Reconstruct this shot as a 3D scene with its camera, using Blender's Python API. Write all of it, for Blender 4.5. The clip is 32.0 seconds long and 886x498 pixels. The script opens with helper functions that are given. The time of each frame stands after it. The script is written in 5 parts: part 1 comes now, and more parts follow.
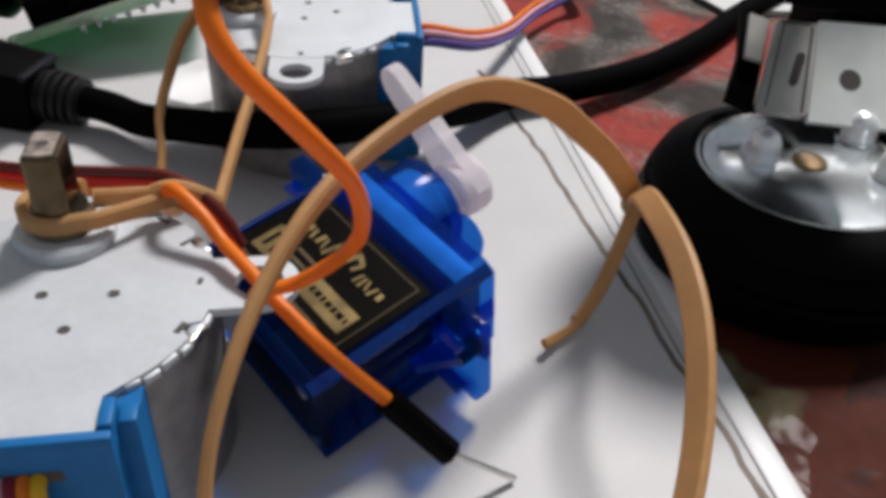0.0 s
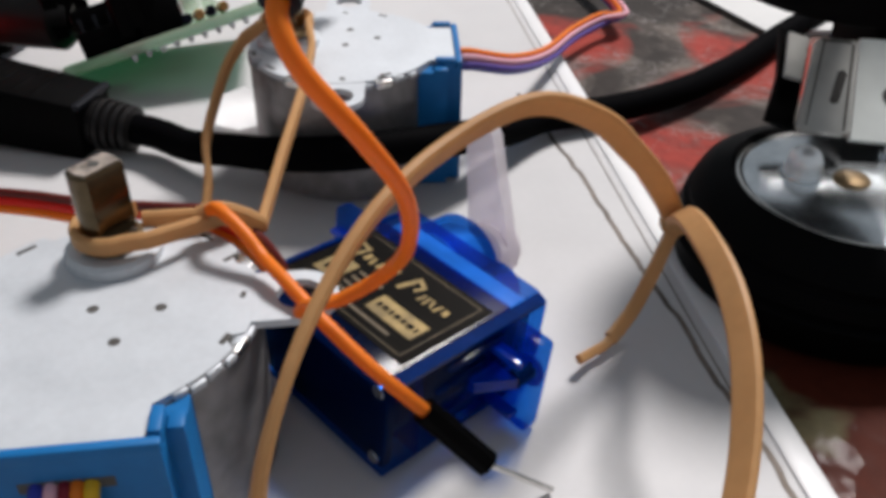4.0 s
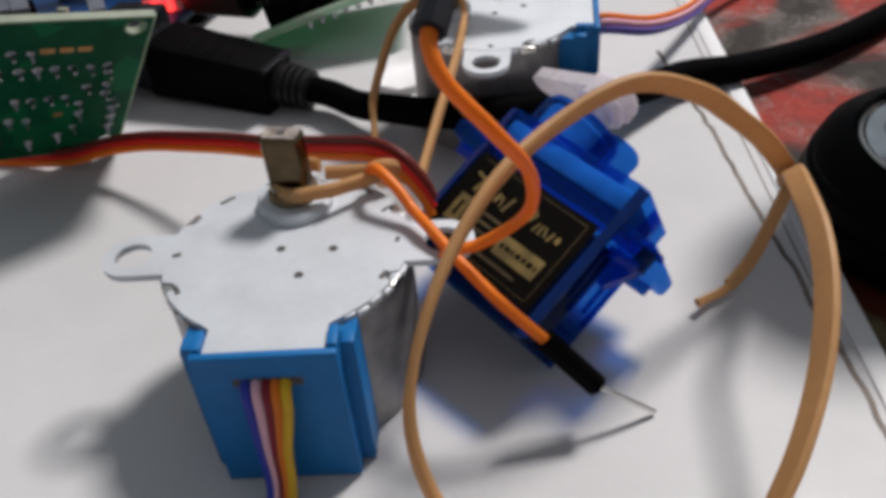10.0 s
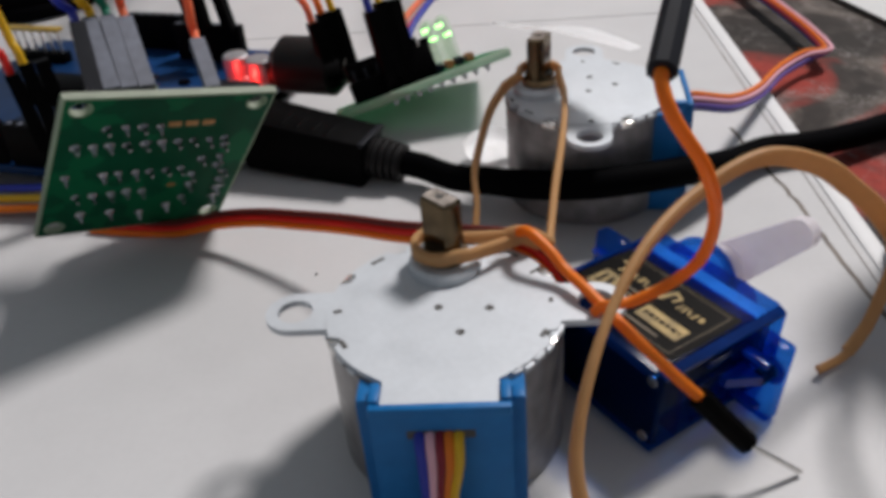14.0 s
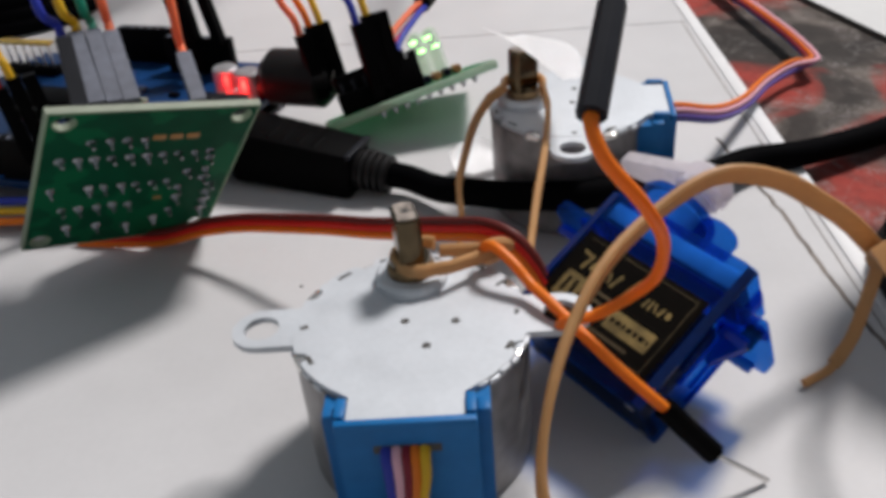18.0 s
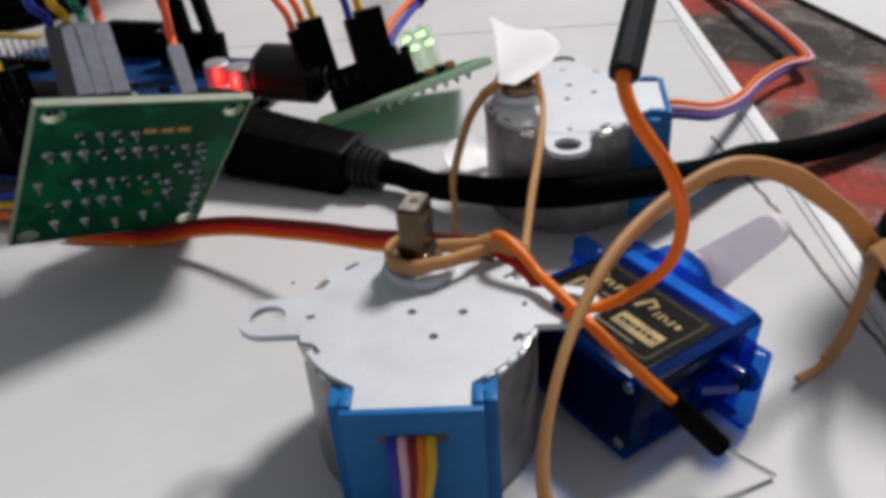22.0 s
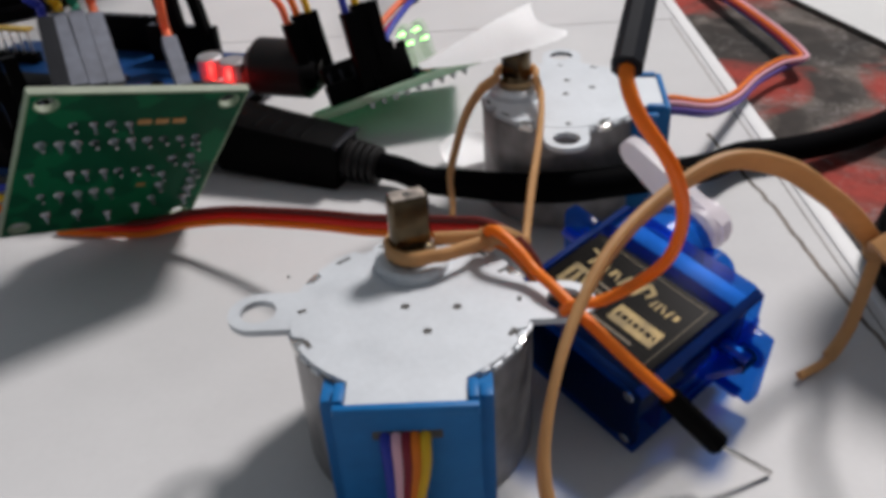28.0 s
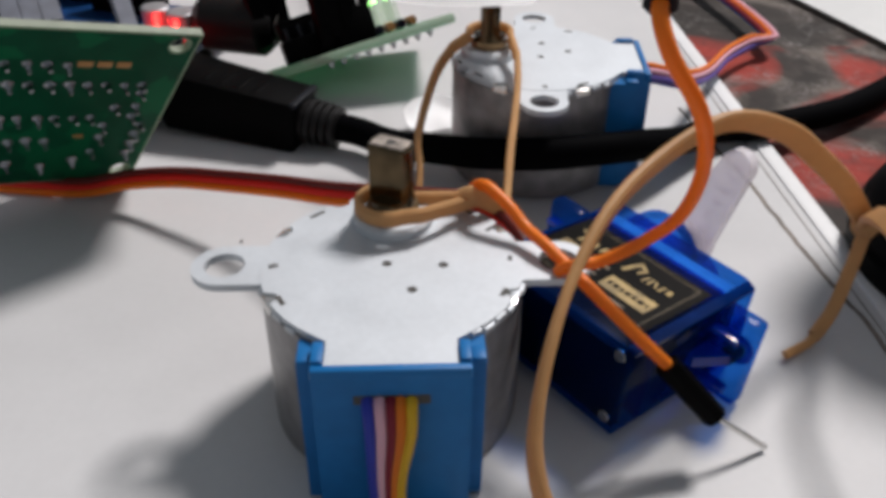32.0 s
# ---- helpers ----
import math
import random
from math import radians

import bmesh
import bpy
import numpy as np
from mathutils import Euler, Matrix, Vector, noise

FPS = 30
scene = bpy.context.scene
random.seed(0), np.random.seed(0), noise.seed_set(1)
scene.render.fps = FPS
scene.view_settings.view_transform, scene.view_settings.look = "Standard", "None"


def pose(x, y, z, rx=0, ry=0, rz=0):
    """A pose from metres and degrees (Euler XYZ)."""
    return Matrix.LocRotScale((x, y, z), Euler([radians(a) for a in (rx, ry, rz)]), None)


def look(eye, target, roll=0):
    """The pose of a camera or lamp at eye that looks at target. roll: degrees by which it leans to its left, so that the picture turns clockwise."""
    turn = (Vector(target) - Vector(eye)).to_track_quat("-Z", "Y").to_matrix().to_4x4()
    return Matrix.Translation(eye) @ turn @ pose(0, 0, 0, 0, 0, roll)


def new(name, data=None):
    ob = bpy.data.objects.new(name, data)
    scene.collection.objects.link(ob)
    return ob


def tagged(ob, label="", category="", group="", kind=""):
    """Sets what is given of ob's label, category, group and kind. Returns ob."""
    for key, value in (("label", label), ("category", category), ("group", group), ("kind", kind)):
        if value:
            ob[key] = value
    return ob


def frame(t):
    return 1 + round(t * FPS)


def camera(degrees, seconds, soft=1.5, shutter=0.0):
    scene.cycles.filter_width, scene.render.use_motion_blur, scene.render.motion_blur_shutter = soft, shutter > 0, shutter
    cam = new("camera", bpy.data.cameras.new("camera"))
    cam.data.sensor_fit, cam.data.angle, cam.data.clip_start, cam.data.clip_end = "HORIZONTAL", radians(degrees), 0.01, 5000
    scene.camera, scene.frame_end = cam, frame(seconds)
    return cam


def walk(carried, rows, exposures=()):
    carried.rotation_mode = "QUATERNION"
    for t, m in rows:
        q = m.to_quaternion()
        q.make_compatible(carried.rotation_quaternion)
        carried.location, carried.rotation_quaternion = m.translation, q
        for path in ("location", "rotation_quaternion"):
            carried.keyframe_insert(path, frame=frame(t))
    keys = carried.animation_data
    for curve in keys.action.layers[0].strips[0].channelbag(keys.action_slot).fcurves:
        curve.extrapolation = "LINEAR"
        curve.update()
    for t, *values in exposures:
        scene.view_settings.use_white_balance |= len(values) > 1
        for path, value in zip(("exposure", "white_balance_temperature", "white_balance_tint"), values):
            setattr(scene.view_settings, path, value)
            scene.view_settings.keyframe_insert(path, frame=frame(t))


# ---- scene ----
# The camera: seconds, place in millimetres, yaw, pitch and roll in degrees.
MM = 0.001
cam = camera(54.87, 32.0, soft=4.5)
PATH_ROWS = [
    (0, 20.77, -60.66, 67.46, -10.07, -37.27, -2.85),
    (0.5, 21.49, -58.46, 70.23, -10.20, -37.35, -2.04),
    (1, 20.80, -59.45, 69.20, -9.37, -37.60, -1.90),
    (1.5, 21.35, -59.44, 69.91, -9.19, -37.61, -1.60),
    (2, 22.02, -59.36, 71.10, -9.13, -37.84, -1.34),
    (2.5, 21.36, -59.29, 70.56, -9.25, -37.63, -1.57),
    (4.5, 20.86, -65.70, 67.33, -5.96, -35.42, -0.24),
    (5, 18.71, -75.78, 74.19, -0.36, -37.16, 1.63),
    (5.5, 21.07, -76.02, 78.75, 2.90, -38.71, 4.64),
    (6, 22.82, -75.86, 78.01, 2.64, -39.03, 4.82),
    (6.5, 21.13, -72.39, 75.62, 0.10, -39.48, 3.10),
    (7, 21.65, -73.86, 77.48, 0.89, -39.54, 4.11),
    (7.5, 22.04, -73.70, 77.37, 0.99, -39.54, 4.22),
    (8, 22.36, -73.67, 77.13, 0.93, -39.30, 4.30),
    (8.5, 23.14, -74.36, 77.31, 1.28, -39.14, 4.57),
    (9, 23.36, -74.29, 77.78, 1.34, -39.24, 4.64),
    (9.5, 22.64, -74.34, 77.94, 0.99, -39.31, 4.59),
    (10, 21.88, -74.18, 77.57, 0.82, -39.28, 4.31),
    (10.5, 22.45, -74.37, 77.61, 1.01, -39.32, 4.36),
    (11, 23.31, -74.46, 78.45, 0.86, -38.30, 4.65),
    (11.5, 24.84, -78.69, 81.41, 2.90, -37.09, 6.33),
    (12, 26.15, -79.50, 82.99, 3.03, -36.04, 6.63),
    (12.5, 25.83, -79.55, 82.70, 2.95, -35.97, 6.50),
    (13, 25.47, -79.41, 82.52, 2.82, -35.87, 6.40),
    (13.5, 15.87, -79.34, 80.76, 1.68, -35.99, 5.25),
    (14, 6.01, -78.56, 79.68, 1.03, -34.02, 4.14),
    (14.5, 9.06, -78.63, 80.28, 0.96, -33.11, 4.43),
    (16.5, 8.85, -78.33, 79.95, 1.00, -33.37, 4.43),
    (17, 8.53, -78.77, 79.93, 0.93, -33.35, 4.45),
    (17.5, 8.56, -78.86, 80.07, 0.87, -33.34, 4.46),
    (18, 8.60, -78.72, 80.05, 0.92, -33.41, 4.37),
    (18.5, 8.39, -78.42, 79.84, 0.91, -33.38, 4.27),
    (19, 8.41, -78.41, 79.68, 0.84, -33.32, 4.20),
    (19.5, 8.07, -78.33, 79.30, 0.69, -33.25, 4.15),
    (20, 7.54, -77.97, 78.62, 0.48, -33.32, 3.80),
    (20.5, 7.31, -77.69, 78.68, 0.40, -33.38, 3.65),
    (21, 7.39, -77.70, 78.72, 0.44, -33.42, 3.63),
    (21.5, 7.82, -77.83, 78.91, 0.50, -33.50, 3.76),
    (22, 8.04, -78.00, 78.91, 0.54, -33.41, 3.80),
    (22.5, 7.96, -77.90, 78.80, 0.54, -33.44, 3.75),
    (23, 7.92, -77.85, 79.05, 0.48, -33.50, 3.79),
    (23.5, 8.07, -77.94, 78.82, 0.52, -33.34, 3.75),
    (24, 6.77, -77.24, 77.89, 0.21, -33.45, 3.19),
    (24.5, 6.75, -77.41, 77.92, 0.21, -33.54, 3.21),
    (25, 7.10, -77.66, 77.95, 0.24, -33.44, 3.30),
    (25.5, 6.84, -77.76, 78.23, 0.10, -33.46, 3.36),
    (27.5, 6.02, -77.39, 77.38, -0.04, -33.45, 2.95),
    (28, 6.39, -77.70, 77.32, 0.00, -33.28, 3.09),
    (28.5, 6.33, -77.63, 77.34, 0.09, -33.49, 3.16),
    (29, 5.77, -77.11, 77.13, -0.04, -33.65, 2.94),
    (29.5, 5.46, -76.78, 76.87, -0.19, -33.67, 2.71),
    (30, 5.36, -76.90, 76.73, -0.20, -33.68, 2.60),
    (30.5, 4.85, -76.68, 76.19, -0.37, -33.63, 2.41),
    (31, 4.32, -76.35, 75.71, -0.57, -33.71, 2.04),
    (31.5, 4.26, -76.16, 75.04, -0.70, -33.75, 1.75),
    (32, 1.94, -72.13, 70.71, -2.64, -34.37, -0.45),
]
EXPOSURES = [(t, stops, 6570, 11.2) for t, stops in ((0, 0.02), (2.5, 0.04), (5, 0.12), (6, 0.1), (7, 0.03), (8, 0.02), (9, -0.03), (10, -0.03), (11, -0.09), (12, 0.04), (13, 0.07), (14, -0.2), (17, -0.05), (19, 0.0), (20, 0.05), (21, -0.04), (22, -0.04), (23, 0.0), (24, -0.02), (25, -0.08), (29, -0.14), (31, -0.14), (32, -0.04))]
walk(cam, [(t, pose(x * MM, y * MM, z * MM, 90 + pitch, roll, yaw)) for t, x, y, z, yaw, pitch, roll in PATH_ROWS], EXPOSURES)

# ---- light: a bright ceiling lamp behind and to the right, and the pale room around ----
world = bpy.data.worlds.new("room_light")
world.use_nodes = True
scene.world = world
world.node_tree.nodes["Background"].inputs[0].default_value = (0.83, 0.91, 1.0, 1)
world.node_tree.nodes["Background"].inputs[1].default_value = 0.285

lamp_data = bpy.data.lights.new("ceiling_lamp", "AREA")
lamp_data.shape, lamp_data.size, lamp_data.energy = "DISK", 0.29, 27.2
lamp_data.color = (1.0, 0.97, 0.965)
lamp = new("ceiling_lamp", lamp_data)
lamp.matrix_world = look((0.02 + 0.58, 0.02 + 0.64, 1.18), (0.02, 0.02, 0))


# ---- materials ----
def material(name, color, rough=0.5, metal=0.0, vary=0.12, scale=400.0, bump=0.0, spec=0.5, **extra):
    """A surface with fine grain and larger blotches; scale is the grain's repeats in a metre."""
    m = bpy.data.materials.new(name)
    m.use_nodes = True
    nt = m.node_tree
    b = nt.nodes["Principled BSDF"]
    b.inputs["Roughness"].default_value, b.inputs["Metallic"].default_value = rough, metal
    b.inputs["Specular IOR Level"].default_value = spec
    co = nt.nodes.new("ShaderNodeTexCoord")
    n1, n2 = nt.nodes.new("ShaderNodeTexNoise"), nt.nodes.new("ShaderNodeTexNoise")
    n1.inputs["Scale"].default_value, n2.inputs["Scale"].default_value = scale, scale * 0.13
    n1.inputs["Detail"].default_value = n2.inputs["Detail"].default_value = 4
    nt.links.new(co.outputs["Object"], n1.inputs["Vector"])
    nt.links.new(co.outputs["Object"], n2.inputs["Vector"])
    add = nt.nodes.new("ShaderNodeMath")
    add.operation = "ADD"
    nt.links.new(n1.outputs["Fac"], add.inputs[0])
    nt.links.new(n2.outputs["Fac"], add.inputs[1])
    ramp = nt.nodes.new("ShaderNodeMapRange")
    ramp.inputs["From Min"].default_value, ramp.inputs["From Max"].default_value = 0.6, 1.4
    ramp.inputs["To Min"].default_value, ramp.inputs["To Max"].default_value = 1 - vary, 1 + vary
    nt.links.new(add.outputs[0], ramp.inputs["Value"])
    mix = nt.nodes.new("ShaderNodeMix")
    mix.data_type, mix.blend_type = "RGBA", "MULTIPLY"
    mix.inputs[0].default_value = 1.0
    mix.inputs[6].default_value = (*color, 1)
    nt.links.new(ramp.outputs[0], mix.inputs[7])
    nt.links.new(mix.outputs[2], b.inputs["Base Color"])
    rr = nt.nodes.new("ShaderNodeMapRange")
    rr.inputs["To Min"].default_value, rr.inputs["To Max"].default_value = max(0.02, rough - 0.12), min(1, rough + 0.12)
    nt.links.new(n2.outputs["Fac"], rr.inputs["Value"])
    nt.links.new(rr.outputs[0], b.inputs["Roughness"])
    if bump:
        bp = nt.nodes.new("ShaderNodeBump")
        bp.inputs["Strength"].default_value, bp.inputs["Distance"].default_value = bump, 0.0003
        nt.links.new(n1.outputs["Fac"], bp.inputs["Height"])
        nt.links.new(bp.outputs[0], b.inputs["Normal"])
    for key, value in extra.items():
        b.inputs[key.replace("_", " ")].default_value = value
    return m


def see_through(name, color, clear, rough=0.15, tint=None, glow=None, spec=0.26):
    """Tinted clear plastic: part of the light goes straight through, coloured; glow: colour of the light scattered through."""
    m = material(name, color, rough, vary=0.08, spec=spec)
    nt = m.node_tree
    b, out = nt.nodes["Principled BSDF"], nt.nodes["Material Output"]
    tr, mx = nt.nodes.new("ShaderNodeBsdfTransparent"), nt.nodes.new("ShaderNodeMixShader")
    tr.inputs[0].default_value = (*(tint or color), 1)
    mx.inputs[0].default_value = clear
    body = b.outputs[0]
    if glow:
        tl, half = nt.nodes.new("ShaderNodeBsdfTranslucent"), nt.nodes.new("ShaderNodeMixShader")
        tl.inputs[0].default_value = (*glow, 1)
        half.inputs[0].default_value = 0.22
        nt.links.new(b.outputs[0], half.inputs[1])
        nt.links.new(tl.outputs[0], half.inputs[2])
        body = half.outputs[0]
    nt.links.new(body, mx.inputs[1])
    nt.links.new(tr.outputs[0], mx.inputs[2])
    nt.links.new(mx.outputs[0], out.inputs["Surface"])
    return m


def translucent(m, color, share):
    """Lets a share of the light through a thin surface, scattered."""
    nt = m.node_tree
    b, out = nt.nodes["Principled BSDF"], nt.nodes["Material Output"]
    tr, mx = nt.nodes.new("ShaderNodeBsdfTranslucent"), nt.nodes.new("ShaderNodeMixShader")
    tr.inputs[0].default_value = (*color, 1)
    mx.inputs[0].default_value = share
    nt.links.new(b.outputs[0], mx.inputs[1])
    nt.links.new(tr.outputs[0], mx.inputs[2])
    nt.links.new(mx.outputs[0], out.inputs["Surface"])
    return m


def glowing(name, color, strength):
    m = bpy.data.materials.new(name)
    m.use_nodes = True
    b = m.node_tree.nodes["Principled BSDF"]
    b.inputs["Base Color"].default_value = (*color, 1)
    b.inputs["Emission Color"].default_value = (*color, 1)
    b.inputs["Emission Strength"].default_value = strength
    return m


def laminate():
    """White laminate with dust specks, faint smears and scratches."""
    m = material("white_laminate", (0.525, 0.52, 0.52), 0.42, vary=0.03, scale=900, spec=0.12)
    nt = m.node_tree
    b = nt.nodes["Principled BSDF"]
    co = nt.nodes.new("ShaderNodeTexCoord")
    v, s = nt.nodes.new("ShaderNodeTexVoronoi"), nt.nodes.new("ShaderNodeTexNoise")
    v.inputs["Scale"].default_value = 70
    s.inputs["Scale"].default_value, s.inputs["Detail"].default_value = 22, 5
    for q in (v, s):
        nt.links.new(co.outputs["Object"], q.inputs["Vector"])
    near = nt.nodes.new("ShaderNodeMapRange")
    near.inputs["From Min"].default_value, near.inputs["From Max"].default_value = 0.035, 0.02
    nt.links.new(v.outputs["Distance"], near.inputs["Value"])
    pick = nt.nodes.new("ShaderNodeMath")
    pick.operation, pick.inputs[1].default_value = "GREATER_THAN", 0.72
    nt.links.new(v.outputs["Color"], pick.inputs[0])
    speck = nt.nodes.new("ShaderNodeMath")
    speck.operation = "MULTIPLY"
    nt.links.new(near.outputs[0], speck.inputs[0])
    nt.links.new(pick.outputs[0], speck.inputs[1])
    smear = nt.nodes.new("ShaderNodeMapRange")
    smear.inputs["From Min"].default_value, smear.inputs["From Max"].default_value = 0.35, 0.7
    smear.inputs["To Min"].default_value, smear.inputs["To Max"].default_value = 1.0, 0.9
    nt.links.new(s.outputs["Fac"], smear.inputs["Value"])
    old = b.inputs["Base Color"].links[0].from_socket
    m1, m2 = nt.nodes.new("ShaderNodeMix"), nt.nodes.new("ShaderNodeMix")
    m1.data_type = m2.data_type = "RGBA"
    m1.blend_type = "MULTIPLY"
    m1.inputs[0].default_value = 1.0
    nt.links.new(old, m1.inputs[6])
    nt.links.new(smear.outputs[0], m1.inputs[7])
    nt.links.new(speck.outputs[0], m2.inputs[0])
    nt.links.new(m1.outputs[2], m2.inputs[6])
    m2.inputs[7].default_value = (0.16, 0.14, 0.12, 1)
    nt.links.new(m2.outputs[2], b.inputs["Base Color"])
    return m


M_WHITE = laminate()
M_SHEET = material("white_sheet", (0.50, 0.50, 0.49), 0.5, vary=0.04, scale=300)
M_STRIP = material("white_edge_strip", (0.62, 0.62, 0.62), 0.45, 0.0, vary=0.05)
M_SEAM = material("dirty_seam", (0.13, 0.108, 0.09), 0.8, vary=0.8, scale=160)
M_ZINC = material("zinc_plate", (0.51, 0.535, 0.56), 0.56, 0.35, vary=0.07, scale=1500, bump=0.05)
M_CAN = material("drawn_steel_can", (0.235, 0.225, 0.225), 0.42, 0.6, vary=0.4, scale=420, bump=0.06)
M_PIT = material("dark_pit", (0.05, 0.045, 0.04), 0.7)
M_BRASS = material("tarnished_brass", (0.23, 0.155, 0.08), 0.36, 0.8, vary=0.4, scale=600, bump=0.05)
M_SHAFT = material("dark_worn_shaft", (0.115, 0.082, 0.046), 0.2, 0.95, vary=0.5, scale=500, bump=0.05)
M_END = material("scuffed_shaft_end", (0.42, 0.36, 0.31), 0.4, 0.6, vary=0.9, scale=1400, bump=0.4)
M_CAP = material("blue_moulded_plastic", (0.006, 0.125, 0.34), 0.46, vary=0.14, scale=500, bump=0.03, spec=0.22)
M_SERVO = see_through("clear_blue_plastic", (0.0008, 0.012, 0.075), 0.76, 0.12, (0.15, 0.46, 0.92), (0.02, 0.27, 0.88), 0.4)
# brighter blue than the case: the shoulder's highlight put into the colour
M_EDGE = translucent(material("highlight_blue_edge", (0.001, 0.022, 0.14), 0.16, vary=0.3, scale=900, spec=0.35), (0.005, 0.09, 0.55), 0.22)
# brighter copy of the case plastic, the flange's glints put into its colour
M_RIB = see_through("glint_blue_ribs", (0.001, 0.03, 0.30), 0.4, 0.1, (0.17, 0.48, 0.95), (0.02, 0.32, 1.0), 0.8)
M_LABEL = material("black_label_foil", (0.005, 0.004, 0.003), 0.3, vary=0.35, scale=300, spec=0.06)
M_GOLD = material("gold_print", (0.19, 0.13, 0.042), 0.5, 0.3, vary=0.85, scale=420)
M_INNER = material("dark_inner_works", (0.004, 0.0045, 0.012), 0.5, spec=0.1)
M_BULB = material("shiny_bulb_dome", (0.92, 0.94, 0.95), 0.22, 0.5, vary=0.2, scale=500)
M_GEAR = material("pale_gear_plastic", (0.62, 0.64, 0.66), 0.4, vary=0.5, scale=260)
M_STEEL = material("bright_steel", (0.72, 0.70, 0.67), 0.25, 0.95)
M_NYLON = translucent(material("milky_nylon", (0.90, 0.88, 0.89), 0.3, vary=0.05), (0.97, 0.95, 0.96), 0.5)
M_HORN = see_through("milky_clear_nylon", (0.92, 0.88, 0.90), 0.46, 0.3, (0.95, 0.92, 0.94), (0.96, 0.93, 0.95))
M_RUBBER = translucent(material("tan_rubber", (0.55, 0.32, 0.14), 0.5, vary=0.14, scale=700, bump=0.08, spec=0.3), (0.78, 0.46, 0.21), 0.36)
M_TYRE = material("matt_black_rubber", (0.0012, 0.0012, 0.0014), 0.6, vary=0.3, spec=0.05)
M_BLACK = material("black_plastic", (0.0019, 0.0018, 0.0019), 0.5, vary=0.4, scale=700, bump=0.05, spec=0.03)
M_JACK = material("glossy_black_plastic", (0.008, 0.0072, 0.0072), 0.45, vary=0.3, spec=0.22)
M_CABLE = material("black_cable_jacket", (0.0018, 0.0018, 0.0022), 0.7, vary=0.3, spec=0.012)
M_GREY = material("grey_plastic", (0.095, 0.104, 0.135), 0.5, vary=0.35, scale=600)
M_CHAR = material("charcoal_plastic", (0.0095, 0.0105, 0.014), 0.5, vary=0.3, spec=0.12)
M_FIBRE = translucent(material("pale_board_edge", (0.30, 0.325, 0.245), 0.6, vary=0.25, scale=700), (0.40, 0.62, 0.42), 0.3)
M_SOLDER = material("solder", (0.30, 0.305, 0.32), 0.26, 0.95, vary=0.35)
M_PAPER = translucent(material("white_paper", (0.97, 0.965, 0.965), 0.5, vary=0.03, spec=1.0), (0.97, 0.96, 0.96), 0.1)
M_COPPER = material("bare_copper_print", (0.38, 0.19, 0.06), 0.45, 0.4)
WIRE = {}
for colour, rgb in (("orange", (0.80, 0.21, 0.012)), ("red", (0.74, 0.024, 0.016)), ("brown", (0.15, 0.018, 0.014)), ("yellow", (0.72, 0.46, 0.02)),
                    ("pink", (0.85, 0.50, 0.58)), ("blue", (0.03, 0.05, 0.42)), ("green", (0.01, 0.27, 0.17)), ("coral", (0.85, 0.20, 0.08)),
                    ("maroon", (0.24, 0.012, 0.03)), ("violet", (0.16, 0.11, 0.40))):
    WIRE[colour] = translucent(material(colour + "_insulation", rgb, 0.42, vary=0.08, spec=0.35), [min(1, 1.25 * q) for q in rgb], 0.3)


def board_green():
    """Green solder mask with paler tracks under it."""
    m = material("green_solder_mask", (0.004, 0.088, 0.040), 0.4, vary=0.35, scale=260, spec=0.08)
    nt = m.node_tree
    b = nt.nodes["Principled BSDF"]
    co = nt.nodes.new("ShaderNodeTexCoord")
    v = nt.nodes.new("ShaderNodeTexVoronoi")
    v.distance, v.inputs["Scale"].default_value = "MANHATTAN", 230
    nt.links.new(co.outputs["Object"], v.inputs["Vector"])
    cut = nt.nodes.new("ShaderNodeMath")
    cut.operation, cut.inputs[1].default_value = "GREATER_THAN", 0.62
    nt.links.new(v.outputs["Color"], cut.inputs[0])
    mx = nt.nodes.new("ShaderNodeMix")
    mx.data_type = "RGBA"
    old = b.inputs["Base Color"].links[0].from_socket
    nt.links.new(cut.outputs[0], mx.inputs[0])
    nt.links.new(old, mx.inputs[6])
    mx.inputs[7].default_value = (0.006, 0.150, 0.060, 1)
    nt.links.new(mx.outputs[2], b.inputs["Base Color"])
    return translucent(m, (0.006, 0.08, 0.034), 0.35)


M_GREEN = board_green()
M_BLUEPCB = material("blue_solder_mask", (0.004, 0.032, 0.11), 0.4, vary=0.3, scale=300, spec=0.2)


